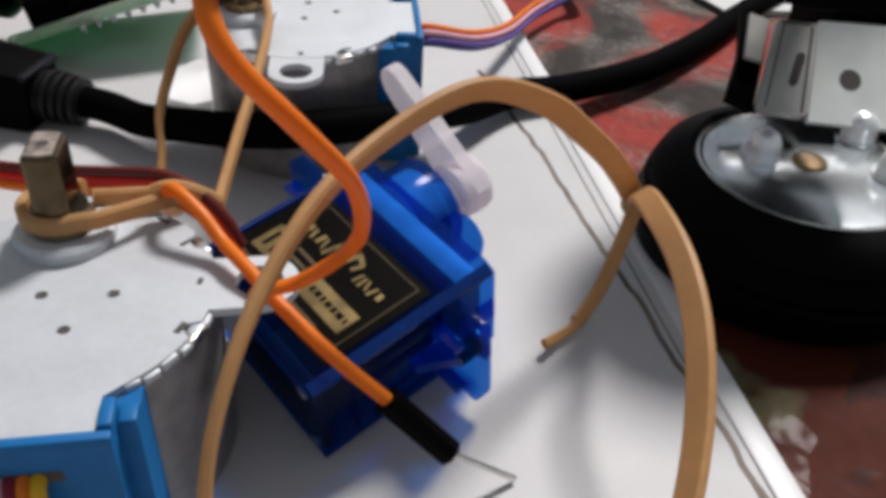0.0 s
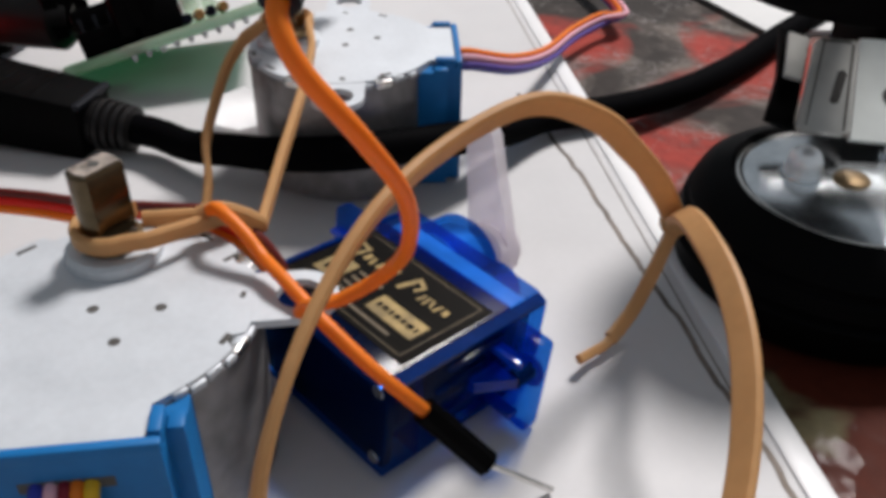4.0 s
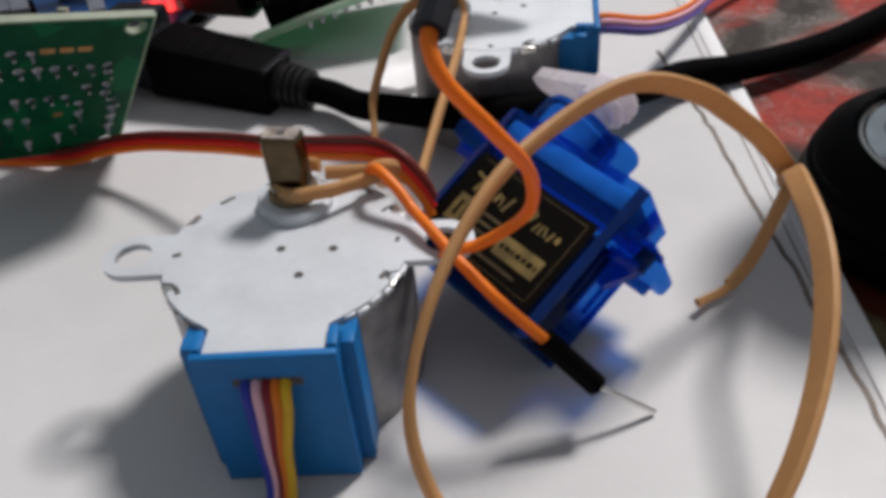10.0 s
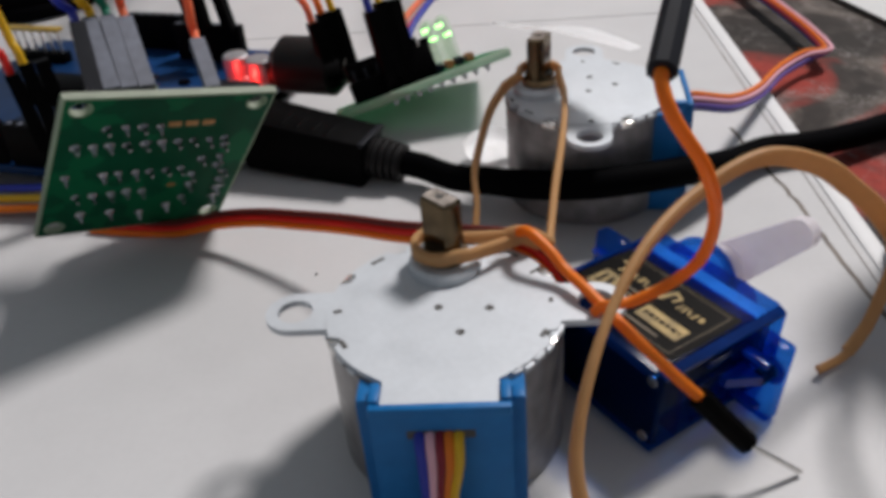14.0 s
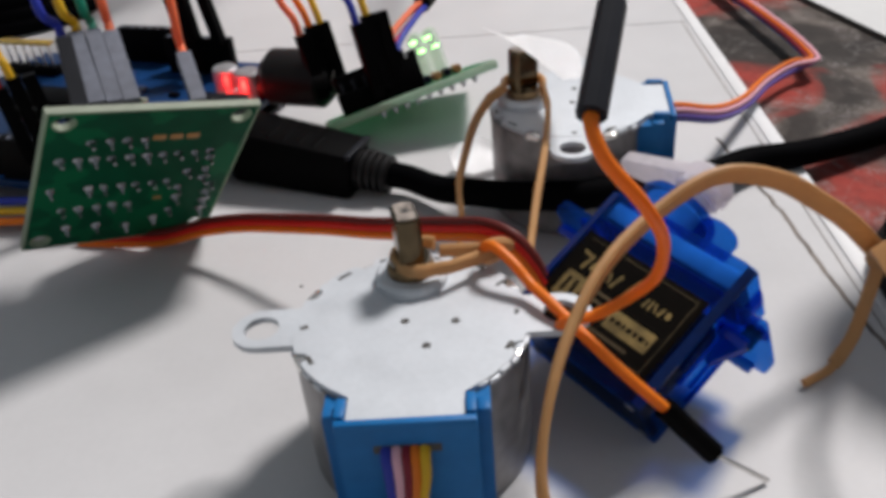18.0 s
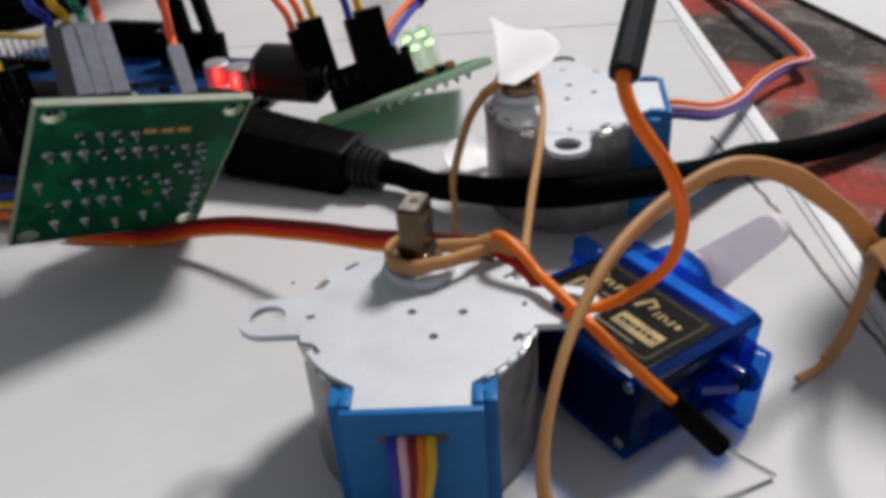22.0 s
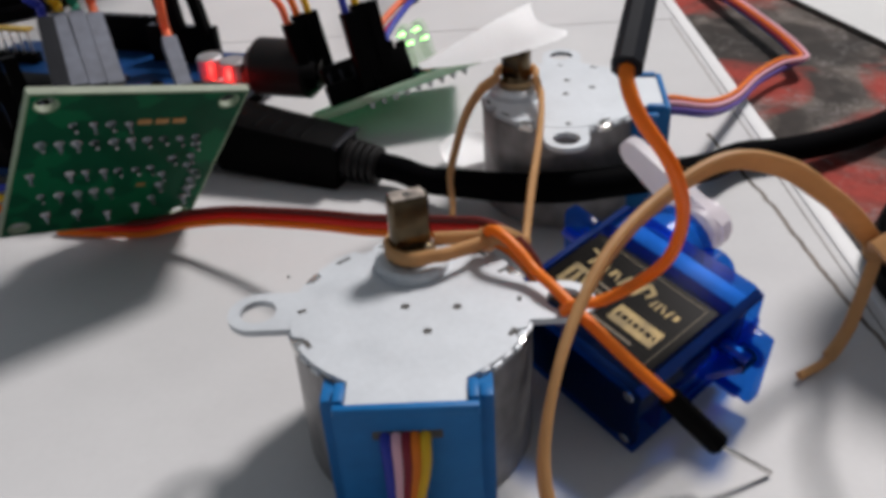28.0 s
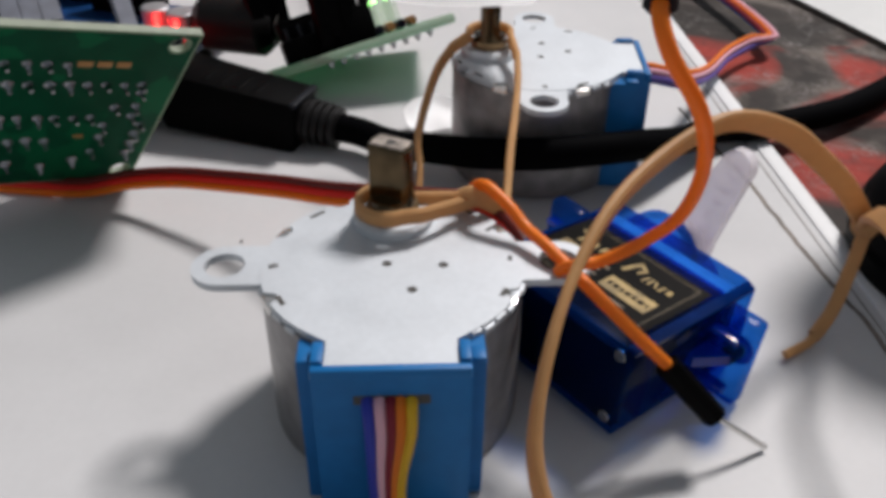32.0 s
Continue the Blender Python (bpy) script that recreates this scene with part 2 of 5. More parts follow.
def cloth_print():
    """Red petals and dark leaves on dull cream, with a brown and cream border, under crinkled clear film."""
    m = material("printed_tablecloth", (0.2, 0.18, 0.16), 0.6, vary=0.3, scale=420, spec=0.06, Coat_Weight=0.04, Coat_Roughness=0.14)
    nt = m.node_tree
    b = nt.nodes["Principled BSDF"]
    co = nt.nodes.new("ShaderNodeTexCoord")
    petals, blots, film, weave = (nt.nodes.new("ShaderNodeTexNoise") for _ in range(4))
    for q, s, d, w in ((petals, 27, 4, 0.7), (blots, 60, 4, 1.1), (film, 120, 4, 1.0), (weave, 600, 3, 0.4)):
        q.inputs["Scale"].default_value, q.inputs["Detail"].default_value, q.inputs["Distortion"].default_value = s, d, w
        nt.links.new(co.outputs["Object"], q.inputs["Vector"])

    def band(src, lo, hi):
        r = nt.nodes.new("ShaderNodeMapRange")
        r.inputs["From Min"].default_value, r.inputs["From Max"].default_value = lo, hi
        nt.links.new(src.outputs["Fac"], r.inputs["Value"])
        return r.outputs[0]

    def over(fac, below, colour):
        x = nt.nodes.new("ShaderNodeMix")
        x.data_type = "RGBA"
        nt.links.new(fac, x.inputs[0])
        if isinstance(below, tuple):
            x.inputs[6].default_value = below
        else:
            nt.links.new(below, x.inputs[6])
        x.inputs[7].default_value = colour
        return x.outputs[2]

    col = over(band(blots, 0.42, 0.62), (0.036, 0.030, 0.027, 1), (0.12, 0.102, 0.088, 1))
    col = over(band(petals, 0.46, 0.58), col, (0.26, 0.040, 0.030, 1))
    col = over(band(petals, 0.60, 0.70), col, (0.11, 0.024, 0.020, 1))
    col = over(band(petals, 0.45, 0.33), col, (0.032, 0.028, 0.025, 1))
    speckle, lines = nt.nodes.new("ShaderNodeTexNoise"), nt.nodes.new("ShaderNodeTexVoronoi")
    speckle.inputs["Scale"].default_value, speckle.inputs["Detail"].default_value = 210, 5
    nt.links.new(co.outputs["Object"], speckle.inputs["Vector"])
    col = over(band(speckle, 0.55, 0.80), col, (0.05, 0.04, 0.037, 1))
    # creases whitened to stand for the lamp's glare on the film
    warp = nt.nodes.new("ShaderNodeMix")
    warp.data_type, warp.inputs[0].default_value = "VECTOR", 0.06
    nt.links.new(co.outputs["Object"], warp.inputs[4])
    nt.links.new(film.outputs["Color"], warp.inputs[5])
    lines.feature, lines.inputs["Scale"].default_value = "DISTANCE_TO_EDGE", 62
    nt.links.new(warp.outputs[1], lines.inputs["Vector"])
    thin, part_way = nt.nodes.new("ShaderNodeMapRange"), nt.nodes.new("ShaderNodeMath")
    thin.inputs["From Min"].default_value, thin.inputs["From Max"].default_value, thin.inputs["To Max"].default_value = 0.05, 0.0, 0.55
    nt.links.new(lines.outputs["Distance"], thin.inputs["Value"])
    part_way.operation = "MULTIPLY"
    nt.links.new(thin.outputs[0], part_way.inputs[0])
    nt.links.new(band(blots, 0.45, 0.6), part_way.inputs[1])
    col = over(part_way.outputs[0], col, (0.26, 0.24, 0.235, 1))
    # border print, its colours darkened to take in the shade on that part
    motif = over(band(petals, 0.54, 0.58), (0.060, 0.013, 0.007, 1), (0.11, 0.092, 0.05, 1))
    motif = over(band(blots, 0.60, 0.66), motif, (0.03, 0.011, 0.008, 1))
    split, edge = nt.nodes.new("ShaderNodeSeparateXYZ"), nt.nodes.new("ShaderNodeMapRange")
    nt.links.new(co.outputs["Object"], split.inputs[0])
    nt.links.new(split.outputs[1], edge.inputs["Value"])
    edge.inputs["From Min"].default_value, edge.inputs["From Max"].default_value = 0.024, 0.018
    both = nt.nodes.new("ShaderNodeMix")
    both.data_type = "RGBA"
    nt.links.new(edge.outputs[0], both.inputs[0])
    nt.links.new(col, both.inputs[6])
    nt.links.new(motif, both.inputs[7])
    col = both.outputs[2]
    mx = nt.nodes.new("ShaderNodeMix")
    mx.data_type, mx.blend_type = "RGBA", "OVERLAY"
    mx.inputs[0].default_value = 0.3
    nt.links.new(col, mx.inputs[6])
    nt.links.new(weave.outputs["Fac"], mx.inputs[7])
    nt.links.new(mx.outputs[2], b.inputs["Base Color"])
    bp = nt.nodes.new("ShaderNodeBump")
    bp.inputs["Strength"].default_value, bp.inputs["Distance"].default_value = 0.25, 0.0008
    nt.links.new(film.outputs["Fac"], bp.inputs["Height"])
    nt.links.new(bp.outputs[0], b.inputs["Normal"])
    # the clear film: folded into small facets with sharp creases
    fold, ripple, both_ways = nt.nodes.new("ShaderNodeTexVoronoi"), nt.nodes.new("ShaderNodeTexNoise"), nt.nodes.new("ShaderNodeMath")
    fold.feature, fold.inputs["Scale"].default_value = "F1", 55
    ripple.inputs["Scale"].default_value, ripple.inputs["Detail"].default_value, ripple.inputs["Distortion"].default_value = 38, 3, 1.6
    both_ways.operation = "ADD"
    for q, k in ((fold.outputs["Distance"], 0), (ripple.outputs["Fac"], 1)):
        nt.links.new(q, both_ways.inputs[k])
    for q in (fold, ripple):
        nt.links.new(co.outputs["Object"], q.inputs["Vector"])
    crease = nt.nodes.new("ShaderNodeBump")
    crease.inputs["Strength"].default_value, crease.inputs["Distance"].default_value = 0.7, 0.0022
    nt.links.new(both_ways.outputs[0], crease.inputs["Height"])
    nt.links.new(crease.outputs[0], b.inputs["Coat Normal"])
    return m


M_CLOTH = cloth_print()


# ---- building helpers, all in millimetres ----
def place(x, y, z, rx=0, ry=0, rz=0):
    return pose(x * MM, y * MM, z * MM, rx, ry, rz)


def axes(origin, u, v, w):
    """A pose from an origin and three directions."""
    m = Matrix.Identity(4)
    for i, d in enumerate((u, v, w)):
        m.col[i] = (*Vector(d).normalized(), 0)
    m.translation = Vector(origin) * MM
    return m


def part(name, bm, mat, parent=None, label="", smooth=True):
    """Links a bmesh, in millimetres, as one mesh object under a thing or a part."""
    bmesh.ops.recalc_face_normals(bm, faces=bm.faces)
    bmesh.ops.scale(bm, vec=(MM, MM, MM), verts=bm.verts)
    me = bpy.data.meshes.new(name)
    bm.to_mesh(me)
    bm.free()
    me.materials.append(mat)
    if smooth:
        me.shade_smooth()
        me.set_sharp_from_angle(angle=radians(38))
    ob = new(name, me)
    ob.parent = parent
    if label:
        ob["label"] = label
    return ob


def thing(name, m, label, category, group="", kind=""):
    ob = new(name)
    ob.empty_display_size = 0.004
    ob.matrix_world = m
    return tagged(ob, label, category, group, kind)


def soften(bm, width, segments=2, angle=30):
    edges = [e for e in bm.edges if len(e.link_faces) == 2 and e.calc_face_angle(0) > radians(angle)]
    if width and edges:
        bmesh.ops.bevel(bm, geom=edges, offset=width, segments=segments, affect="EDGES", profile=0.5, clamp_overlap=True)
    return bm


def box(x0, x1, y0, y1, z0, z1, round_=0.2, bm=None):
    b = bmesh.new()
    bmesh.ops.create_cube(b, size=1)
    for v in b.verts:
        v.co = Vector(((x0 + x1) / 2 + v.co.x * (x1 - x0), (y0 + y1) / 2 + v.co.y * (y1 - y0), (z0 + z1) / 2 + v.co.z * (z1 - z0)))
    soften(b, round_)
    return join(bm, b)


def join(bm, b, m=None):
    """Adds b, moved by m, to bm, or gives b back."""
    if m is not None:
        b.transform(m)
    if bm is None:
        return b
    me = bpy.data.meshes.new("scrap")
    b.to_mesh(me)
    b.free()
    bm.from_mesh(me)
    bpy.data.meshes.remove(me)
    return bm


def prism(points, z0, z1, round_=0.2, bm=None):
    b = bmesh.new()
    low = [b.verts.new((x, y, z0)) for x, y in points]
    high = [b.verts.new((x, y, z1)) for x, y in points]
    b.faces.new(low[::-1])
    b.faces.new(high)
    n = len(points)
    for i in range(n):
        b.faces.new((low[i], low[(i + 1) % n], high[(i + 1) % n], high[i]))
    soften(b, round_)
    return join(bm, b)


def lathe(profile, seg=40, m=None, bm=None):
    """Turns a list of (radius, height) round the z axis."""
    b = bmesh.new()
    rings = []
    for r, z in profile:
        if r < 1e-6:
            rings.append([b.verts.new((0, 0, z))])
        else:
            rings.append([b.verts.new((r * math.cos(2 * math.pi * i / seg), r * math.sin(2 * math.pi * i / seg), z)) for i in range(seg)])
    for a, c in zip(rings, rings[1:]):
        for i in range(seg):
            j = (i + 1) % seg
            if len(a) == 1 and len(c) == 1:
                continue
            if len(a) == 1:
                b.faces.new((a[0], c[j], c[i]))
            elif len(c) == 1:
                b.faces.new((a[i], a[j], c[0]))
            else:
                b.faces.new((a[i], a[j], c[j], c[i]))
    return join(bm, b, m)


def rod(r, z0, z1, bevel=0.15, seg=32, m=None, bm=None):
    return lathe([(0, z0), (r - bevel, z0), (r, z0 + bevel), (r, z1 - bevel), (r - bevel, z1), (0, z1)], seg, m, bm)


def smooth_path(points, steps=8):
    """A Catmull-Rom curve through the points."""
    p = [Vector(q) for q in points]
    p = [2 * p[0] - p[1]] + p + [2 * p[-1] - p[-2]]
    out = []
    for a, b, c, d in zip(p, p[1:], p[2:], p[3:]):
        for k in range(steps):
            t = k / steps
            out.append(0.5 * (2 * b + (c - a) * t + (2 * a - 5 * b + 4 * c - d) * t * t + (3 * b - a - 3 * c + d) * t ** 3))
    return out + [p[-2]]


def sweep(path, section, up=(0, 0, 1), closed=False, ups=None, bm=None):
    """Carries a closed section, a list of (side, up), along a path."""
    b = bmesh.new()
    n, rings = len(path), []
    for i, c in enumerate(path):
        fore = path[(i + 1) % n] if closed else path[min(i + 1, n - 1)]
        back = path[i - 1] if closed else path[max(i - 1, 0)]
        t = (fore - back).normalized()
        u = Vector(ups[i] if ups else up)
        side = t.cross(u)
        if side.length < 1e-4:
            side = t.cross(Vector((0.3, 1, 0)))
        side.normalize()
        u = side.cross(t).normalized()
        rings.append([b.verts.new(c + side * s + u * h) for s, h in section])
    k = len(section)
    for i in range(n if closed else n - 1):
        a, c = rings[i], rings[(i + 1) % n]
        for j in range(k):
            b.faces.new((a[j], a[(j + 1) % k], c[(j + 1) % k], c[j]))
    if not closed:
        b.faces.new(rings[0][::-1])
        b.faces.new(rings[-1])
    return join(bm, b)


def circle(r, k=10):
    return [(r * math.cos(2 * math.pi * i / k), r * math.sin(2 * math.pi * i / k)) for i in range(k)]


def flat(w, h):
    """The section of a flat strip with rounded corners."""
    c = min(w, h) * 0.3
    return [(-w / 2 + c, -h / 2), (w / 2 - c, -h / 2), (w / 2, -h / 2 + c), (w / 2, h / 2 - c), (w / 2 - c, h / 2), (-w / 2 + c, h / 2), (-w / 2, h / 2 - c), (-w / 2, -h / 2 + c)]


def wire(points, r=0.65, steps=8, k=10):
    """A round wire; its frame is carried along without twist."""
    path = smooth_path(points, steps)
    t = (path[1] - path[0]).normalized()
    up = t.orthogonal().normalized()
    ups = []
    for i in range(len(path)):
        t = (path[min(i + 1, len(path) - 1)] - path[max(i - 1, 0)]).normalized()
        up = (up - t * up.dot(t)).normalized()
        ups.append(up.copy())
    return sweep(path, circle(r, k), ups=ups)


def beside(points, offset):
    """The same way, moved sideways in the ground plane and up by offset = (side, up)."""
    p = [Vector(q) for q in points]
    out = []
    for i, c in enumerate(p):
        t = p[min(i + 1, len(p) - 1)] - p[max(i - 1, 0)]
        s = Vector((t.y, -t.x, 0))
        s = s.normalized() if s.length > 1e-4 else Vector((1, 0, 0))
        out.append(c + s * offset[0] + Vector((0, 0, offset[1])))
    return out


# ---- the table ----
EDGE = 64.6
table = tagged(part("table_top", box(-700, EDGE, -500, 147.5, -14, 0, 0.0), M_WHITE), "white laminate table top with a white edge strip", "table", kind="structure")
far_leaf = tagged(part("table_leaf", box(-700, EDGE, 148.1, 700, -14, -0.05, 0.0), M_WHITE), "second white laminate leaf behind a thin seam", "table", kind="structure")
for ob in (table, far_leaf):
    ob.matrix_world = place(0, 0, 0, 0, 0, 0)
part("edge_strip", box(EDGE, EDGE + 3.0, -500, 700, -9, 0.35, 0.3), M_STRIP, table, "white plastic edge strip")
part("seam", box(EDGE - 1.5, EDGE - 1.25, -320, 147, -0.5, 0.03, 0.0), M_SEAM, table, "dark hairline seam")
rnd_seam = random.Random(11)
SEAM = [(55.4, 78), (56.4, 68), (58.2, 56), (59.2, 46), (60.1, 34), (60.6, 24), (61.7, 14), (62.2, 4), (63.2, -8), (63.8, -24), (63.6, -60)]
way = [Vector((p.x + rnd_seam.uniform(-0.22, 0.22), p.y, 0.02)) for p in smooth_path([(x, y, 0) for x, y in SEAM], 6)]
part("grime_line", sweep(way, flat(0.75, 0.06)), M_SEAM, table, "wavy dirty line along the edge of the film")
cloth = tagged(part("tablecloth", box(EDGE + 3.2, 700, -500, 700, -12, -2, 0.0), M_CLOTH), "red and grey flower print tablecloth under clear film", "tablecloth", kind="structure")


# ---- stepper motors: a flat can with two ears, an offset shaft and a blue wire cap ----
def ear_mesh(sign):
    b = bmesh.new()
    n, rings = 40, []
    for i in range(n):
        a = 2 * math.pi * i / n
        c, s = math.cos(a), math.sin(a)
        r = 3.5
        if c < 0:
            r = min(3.5 / max(abs(s), 1e-6), 5.8 / max(abs(c), 1e-6))
        rings.append([b.verts.new((sign * (17.5 + q * c), q * s, z)) for q, z in ((2.1, 18.1), (2.1, 18.93), (r, 18.93), (r, 18.1))])
    for i in range(n):
        a, c = rings[i], rings[(i + 1) % n]
        for j in range(4):
            b.faces.new((a[j], a[(j + 1) % 4], c[(j + 1) % 4], c[j]))
    return b


def plate_outline():
    """A round plate with crimp notches, and a tongue that reaches into the cap."""
    pts = []
    for i in range(120):
        a = 3.0 * i
        r = 13.75
        for q in (27, 63, 117, 153, 206, 334):
            if abs(a - q) < 3.2:
                r = 12.7
        x, y = r * math.cos(radians(a)), r * math.sin(radians(a))
        if y < -11.5 and abs(x) < 7.6:
            continue
        pts.append((x, y))
    k = max(i for i, p in enumerate(pts) if p[1] < 0 and p[0] < 0 and p[1] < -10.5)
    return pts[:k + 1] + [(-6.1, -12.6), (-6.1, -16.0), (6.1, -16.0), (6.1, -12.6)] + pts[k + 1:]


def stepper(m, label):
    top = thing("stepper_motor", m, label, "motor", "two stepper motors")
    part("can", lathe([(0, 0.05), (13.2, 0.05), (13.8, 0.5), (13.8, 17.6), (14.0, 17.7), (14.0, 18.15), (12, 18.2), (0, 18.2)], 64), M_CAN, top, "dull drawn steel can")
    plate = part("face_plate", prism(plate_outline(), 18.2, 19.0, 0.12), M_ZINC, top, "grey zinc plate with punched rivets")
    for s in (-1, 1):
        part("mounting_ear", soften(ear_mesh(s), 0.08, 1), M_ZINC, top)
    for x, y in ((-0.6, -0.3), (5.3, -0.7), (2.0, -4.9)):
        part("rivet_pit", rod(0.55, 18.9, 19.04, 0.05, 12, Matrix.Translation((x, y, 0))), M_PIT, plate)
    for x, y, w, d, turn in ((-12.4, -0.4, 1.0, 0.7, 20), (12.4, 0.3, 0.9, 0.5, 80), (-11.0, -6.3, 1.6, 0.6, -60), (10.9, 6.2, 1.6, 0.5, 40), (-8.6, 9.6, 2.0, 0.55, 42), (-3.6, 12.6, 1.6, 0.5, 15), (8.4, 9.9, 1.6, 0.5, -45), (11.2, -5.6, 1.4, 0.6, 62)):
        part("crimp_slot", join(None, box(-w / 2, w / 2, -d / 2, d / 2, 18.85, 19.03, 0.05), Matrix.Translation((x, y, 0)) @ Matrix.Rotation(radians(turn), 4, "Z")), M_PIT, plate)
    for a in (206, 334, 27, 153):
        q = Matrix.Rotation(radians(a), 4, "Z")
        part("crimp_tab", join(None, box(12.6, 14.05, -1.3, 1.3, 17.6, 18.75, 0.25), q), M_STEEL, top, "bright bent crimp tab")
    for k, a in enumerate((306, 313, 321, 328, 337, 344, 351, 196, 217, 226)):
        q = Matrix.Rotation(radians(a), 4, "Z")
        part("crimp_tooth", join(None, box(13.0, 13.98 + 0.12 * (k % 2), -0.75 - 0.2 * (k % 3), 0.6, 17.9, 18.8 - 0.18 * (k % 2), 0.18), q), M_ZINC, top)
    part("shaft_boss", lathe([(0, 18.9), (4.5, 18.9), (4.5, 20.0), (4.1, 20.4), (3.2, 20.45), (0, 20.45)], 40, Matrix.Translation((0, 8, 0))), M_ZINC, top)
    part("bushing", rod(2.95, 20.3, 21.6, 0.3, 28, Matrix.Translation((0, 8, 0))), M_BRASS, top, "brass bushing")
    cap = part("wire_cap", cap_mesh(), M_CAP, top, "bright blue plastic wire cap")
    part("cap_lip", box(-7.3, 7.3, -17, -16.05, 17.9, 19.25, 0.25), M_CAP, cap)
    for s in (-1, 1):
        part("cap_ear", box(min(s * 6.2, s * 7.3), max(s * 6.2, s * 7.3), -16.02, -13.2, 17.9, 19.6, 0.25), M_CAP, cap)
        part("cap_wing", box(min(s * 7.35, s * 8.75), max(s * 7.35, s * 8.75), -14.9, -13.0, 17.9, 18.6, 0.25), M_CAP, cap)
    part("wire_slot", box(-3.6, 3.6, -17.06, -16.4, 15.0, 16.3, 0.2), M_PIT, cap)
    shaft = part("shaft", shaft_mesh(), M_SHAFT, top, "worn brass double-flat shaft")
    shaft.matrix_basis = place(0, 8, 0)
    face = part("end_face", prism([(-1.9, -1.15), (1.9, -1.15), (2.1, 0), (1.9, 1.15), (-1.9, 1.15), (-2.1, 0)], 28.78, 28.92, 0.05), M_END, shaft, "scuffed bright shaft end")
    part("centre_pit", rod(0.55, 28.88, 28.95, 0.02, 12), M_PIT, face)
    return top, shaft


def shaft_mesh():
    b = bmesh.new()
    prof = []
    for i in range(48):
        a = 2 * math.pi * i / 48
        prof.append((2.5 * math.cos(a), 2.5 * math.sin(a)))
    levels = [(18.5, False, 1), (22.6, False, 1), (22.7, True, 1), (28.5, True, 1), (28.8, True, 0.88)]
    rings = []
    for z, d, k in levels:
        rings.append([b.verts.new((x * k, (max(-1.5, min(1.5, y)) if d else y) * k, z)) for x, y in prof])
    for a, c in zip(rings, rings[1:]):
        for i in range(48):
            b.faces.new((a[i], a[(i + 1) % 48], c[(i + 1) % 48], c[i]))
    b.faces.new(rings[0][::-1])
    b.faces.new(rings[-1])
    b = join(b, rod(0.45, 28.7, 28.84, 0.05, 10))
    return b


def cap_mesh():
    front = [(-7.3, -17), (7.3, -17), (7.3, -14.9), (8.75, -14.9), (8.75, -10.4), (-8.75, -10.4), (-8.75, -14.9), (-7.3, -14.9)]
    return prism(front, 0.3, 18.15, 0.35)


motor_near, shaft_near = stepper(place(0, 0, 0), "small round stepper motor with blue cap, belt on its shaft")
motor_far, shaft_far = stepper(place(23.77, 58.10, 0, 0, 0, 84.78), "small round stepper motor with blue cap, paper flag on top")

NEAR_WIRES = (("blue", -2.2), ("pink", -1.15), ("maroon", -0.1), ("orange", 0.75), ("yellow", 1.75))
for colour, x in NEAR_WIRES:
    fan = x * 0.52 - 0.3
    pts = [(x, -15.5, 15.6), (x, -17.6, 15.3), (x * 0.92, -18.5, 12.5), (fan * 1.25 - 0.1, -19.0, 7.5), (fan - 0.2, -20.2, 3.0), (fan - 0.2, -24, 0.9), (fan - 0.1, -36, 0.75), (fan * 1.2 + 0.4, -70, 0.75), (fan * 1.5 + 1, -120, 0.75)]
    part("motor_wire", wire(pts, 0.6), WIRE[colour], motor_near, colour + " motor wire")

FAR = motor_far.matrix_world.inverted()


def far_local(p):
    return FAR @ (Vector(p) * MM) / MM


FAR_WAY = [(39.6, 56.6, 16.2), (42.6, 57.4, 16.0), (51.2, 65.0, 11.6), (61.2, 81.5, 5.8), (70.5, 97.0, 3.2), (78.6, 105.6, 2.6), (83.4, 108.2, 2.4), (85.2, 111.6, 2.2), (85.2, 125, 2.0), (83.4, 142, 2.0), (80.6, 166, 1.6), (75, 210, 1.4)]
for colour, near, after in (("orange", (-0.4, 1.2), (-0.5, 0.6)), ("pink", (0.1, 0.4), (0.9, 0.5)), ("maroon", (-0.3, -0.3), (-1.4, 0.2)), ("violet", (0.5, -0.7), (0.1, -0.5)), ("blue", (0.0, -1.3), (-0.9, -0.7))):
    part("motor_wire", wire([far_local(p) for p in beside(FAR_WAY[:6], near) + beside(FAR_WAY[6:], after)], 0.5), WIRE[colour], motor_far, colour + " motor wire")
part("wire_sleeve", wire([far_local(p) for p in ((81.2, 160, 1.6), (79.4, 175, 1.4), (77.4, 190, 1.2))], 2.0), M_BLACK, motor_far, "black heat-shrink sleeve")


# ---- the micro servo, lying on its side ----
HALF, DEEP = 10.9, 12.0


def servo_pose(x, y, z, u, v, w):
    """The middle of the case, and its turn: an axis whose length is the angle in degrees."""
    turn = Vector((u, v, w))
    m = Matrix.Translation(Vector((x, y, z)) * MM) @ Matrix.Rotation(radians(turn.length), 4, turn)
    return m @ Matrix.Translation(Vector((0, -11, -6)) * MM)


servo = thing("micro_servo", servo_pose(26.63, 7.44, 7.42, -2.51, 4.65, -53.55), "clear blue micro servo with black label, lying on its side", "servo motor")


def at(x, y, z, turn=None):
    """A pose inside the servo: y runs from its foot to its horn."""
    m = Matrix.Translation((x, y, z))
    return m @ (turn or Matrix.Rotation(radians(-90), 4, "X"))


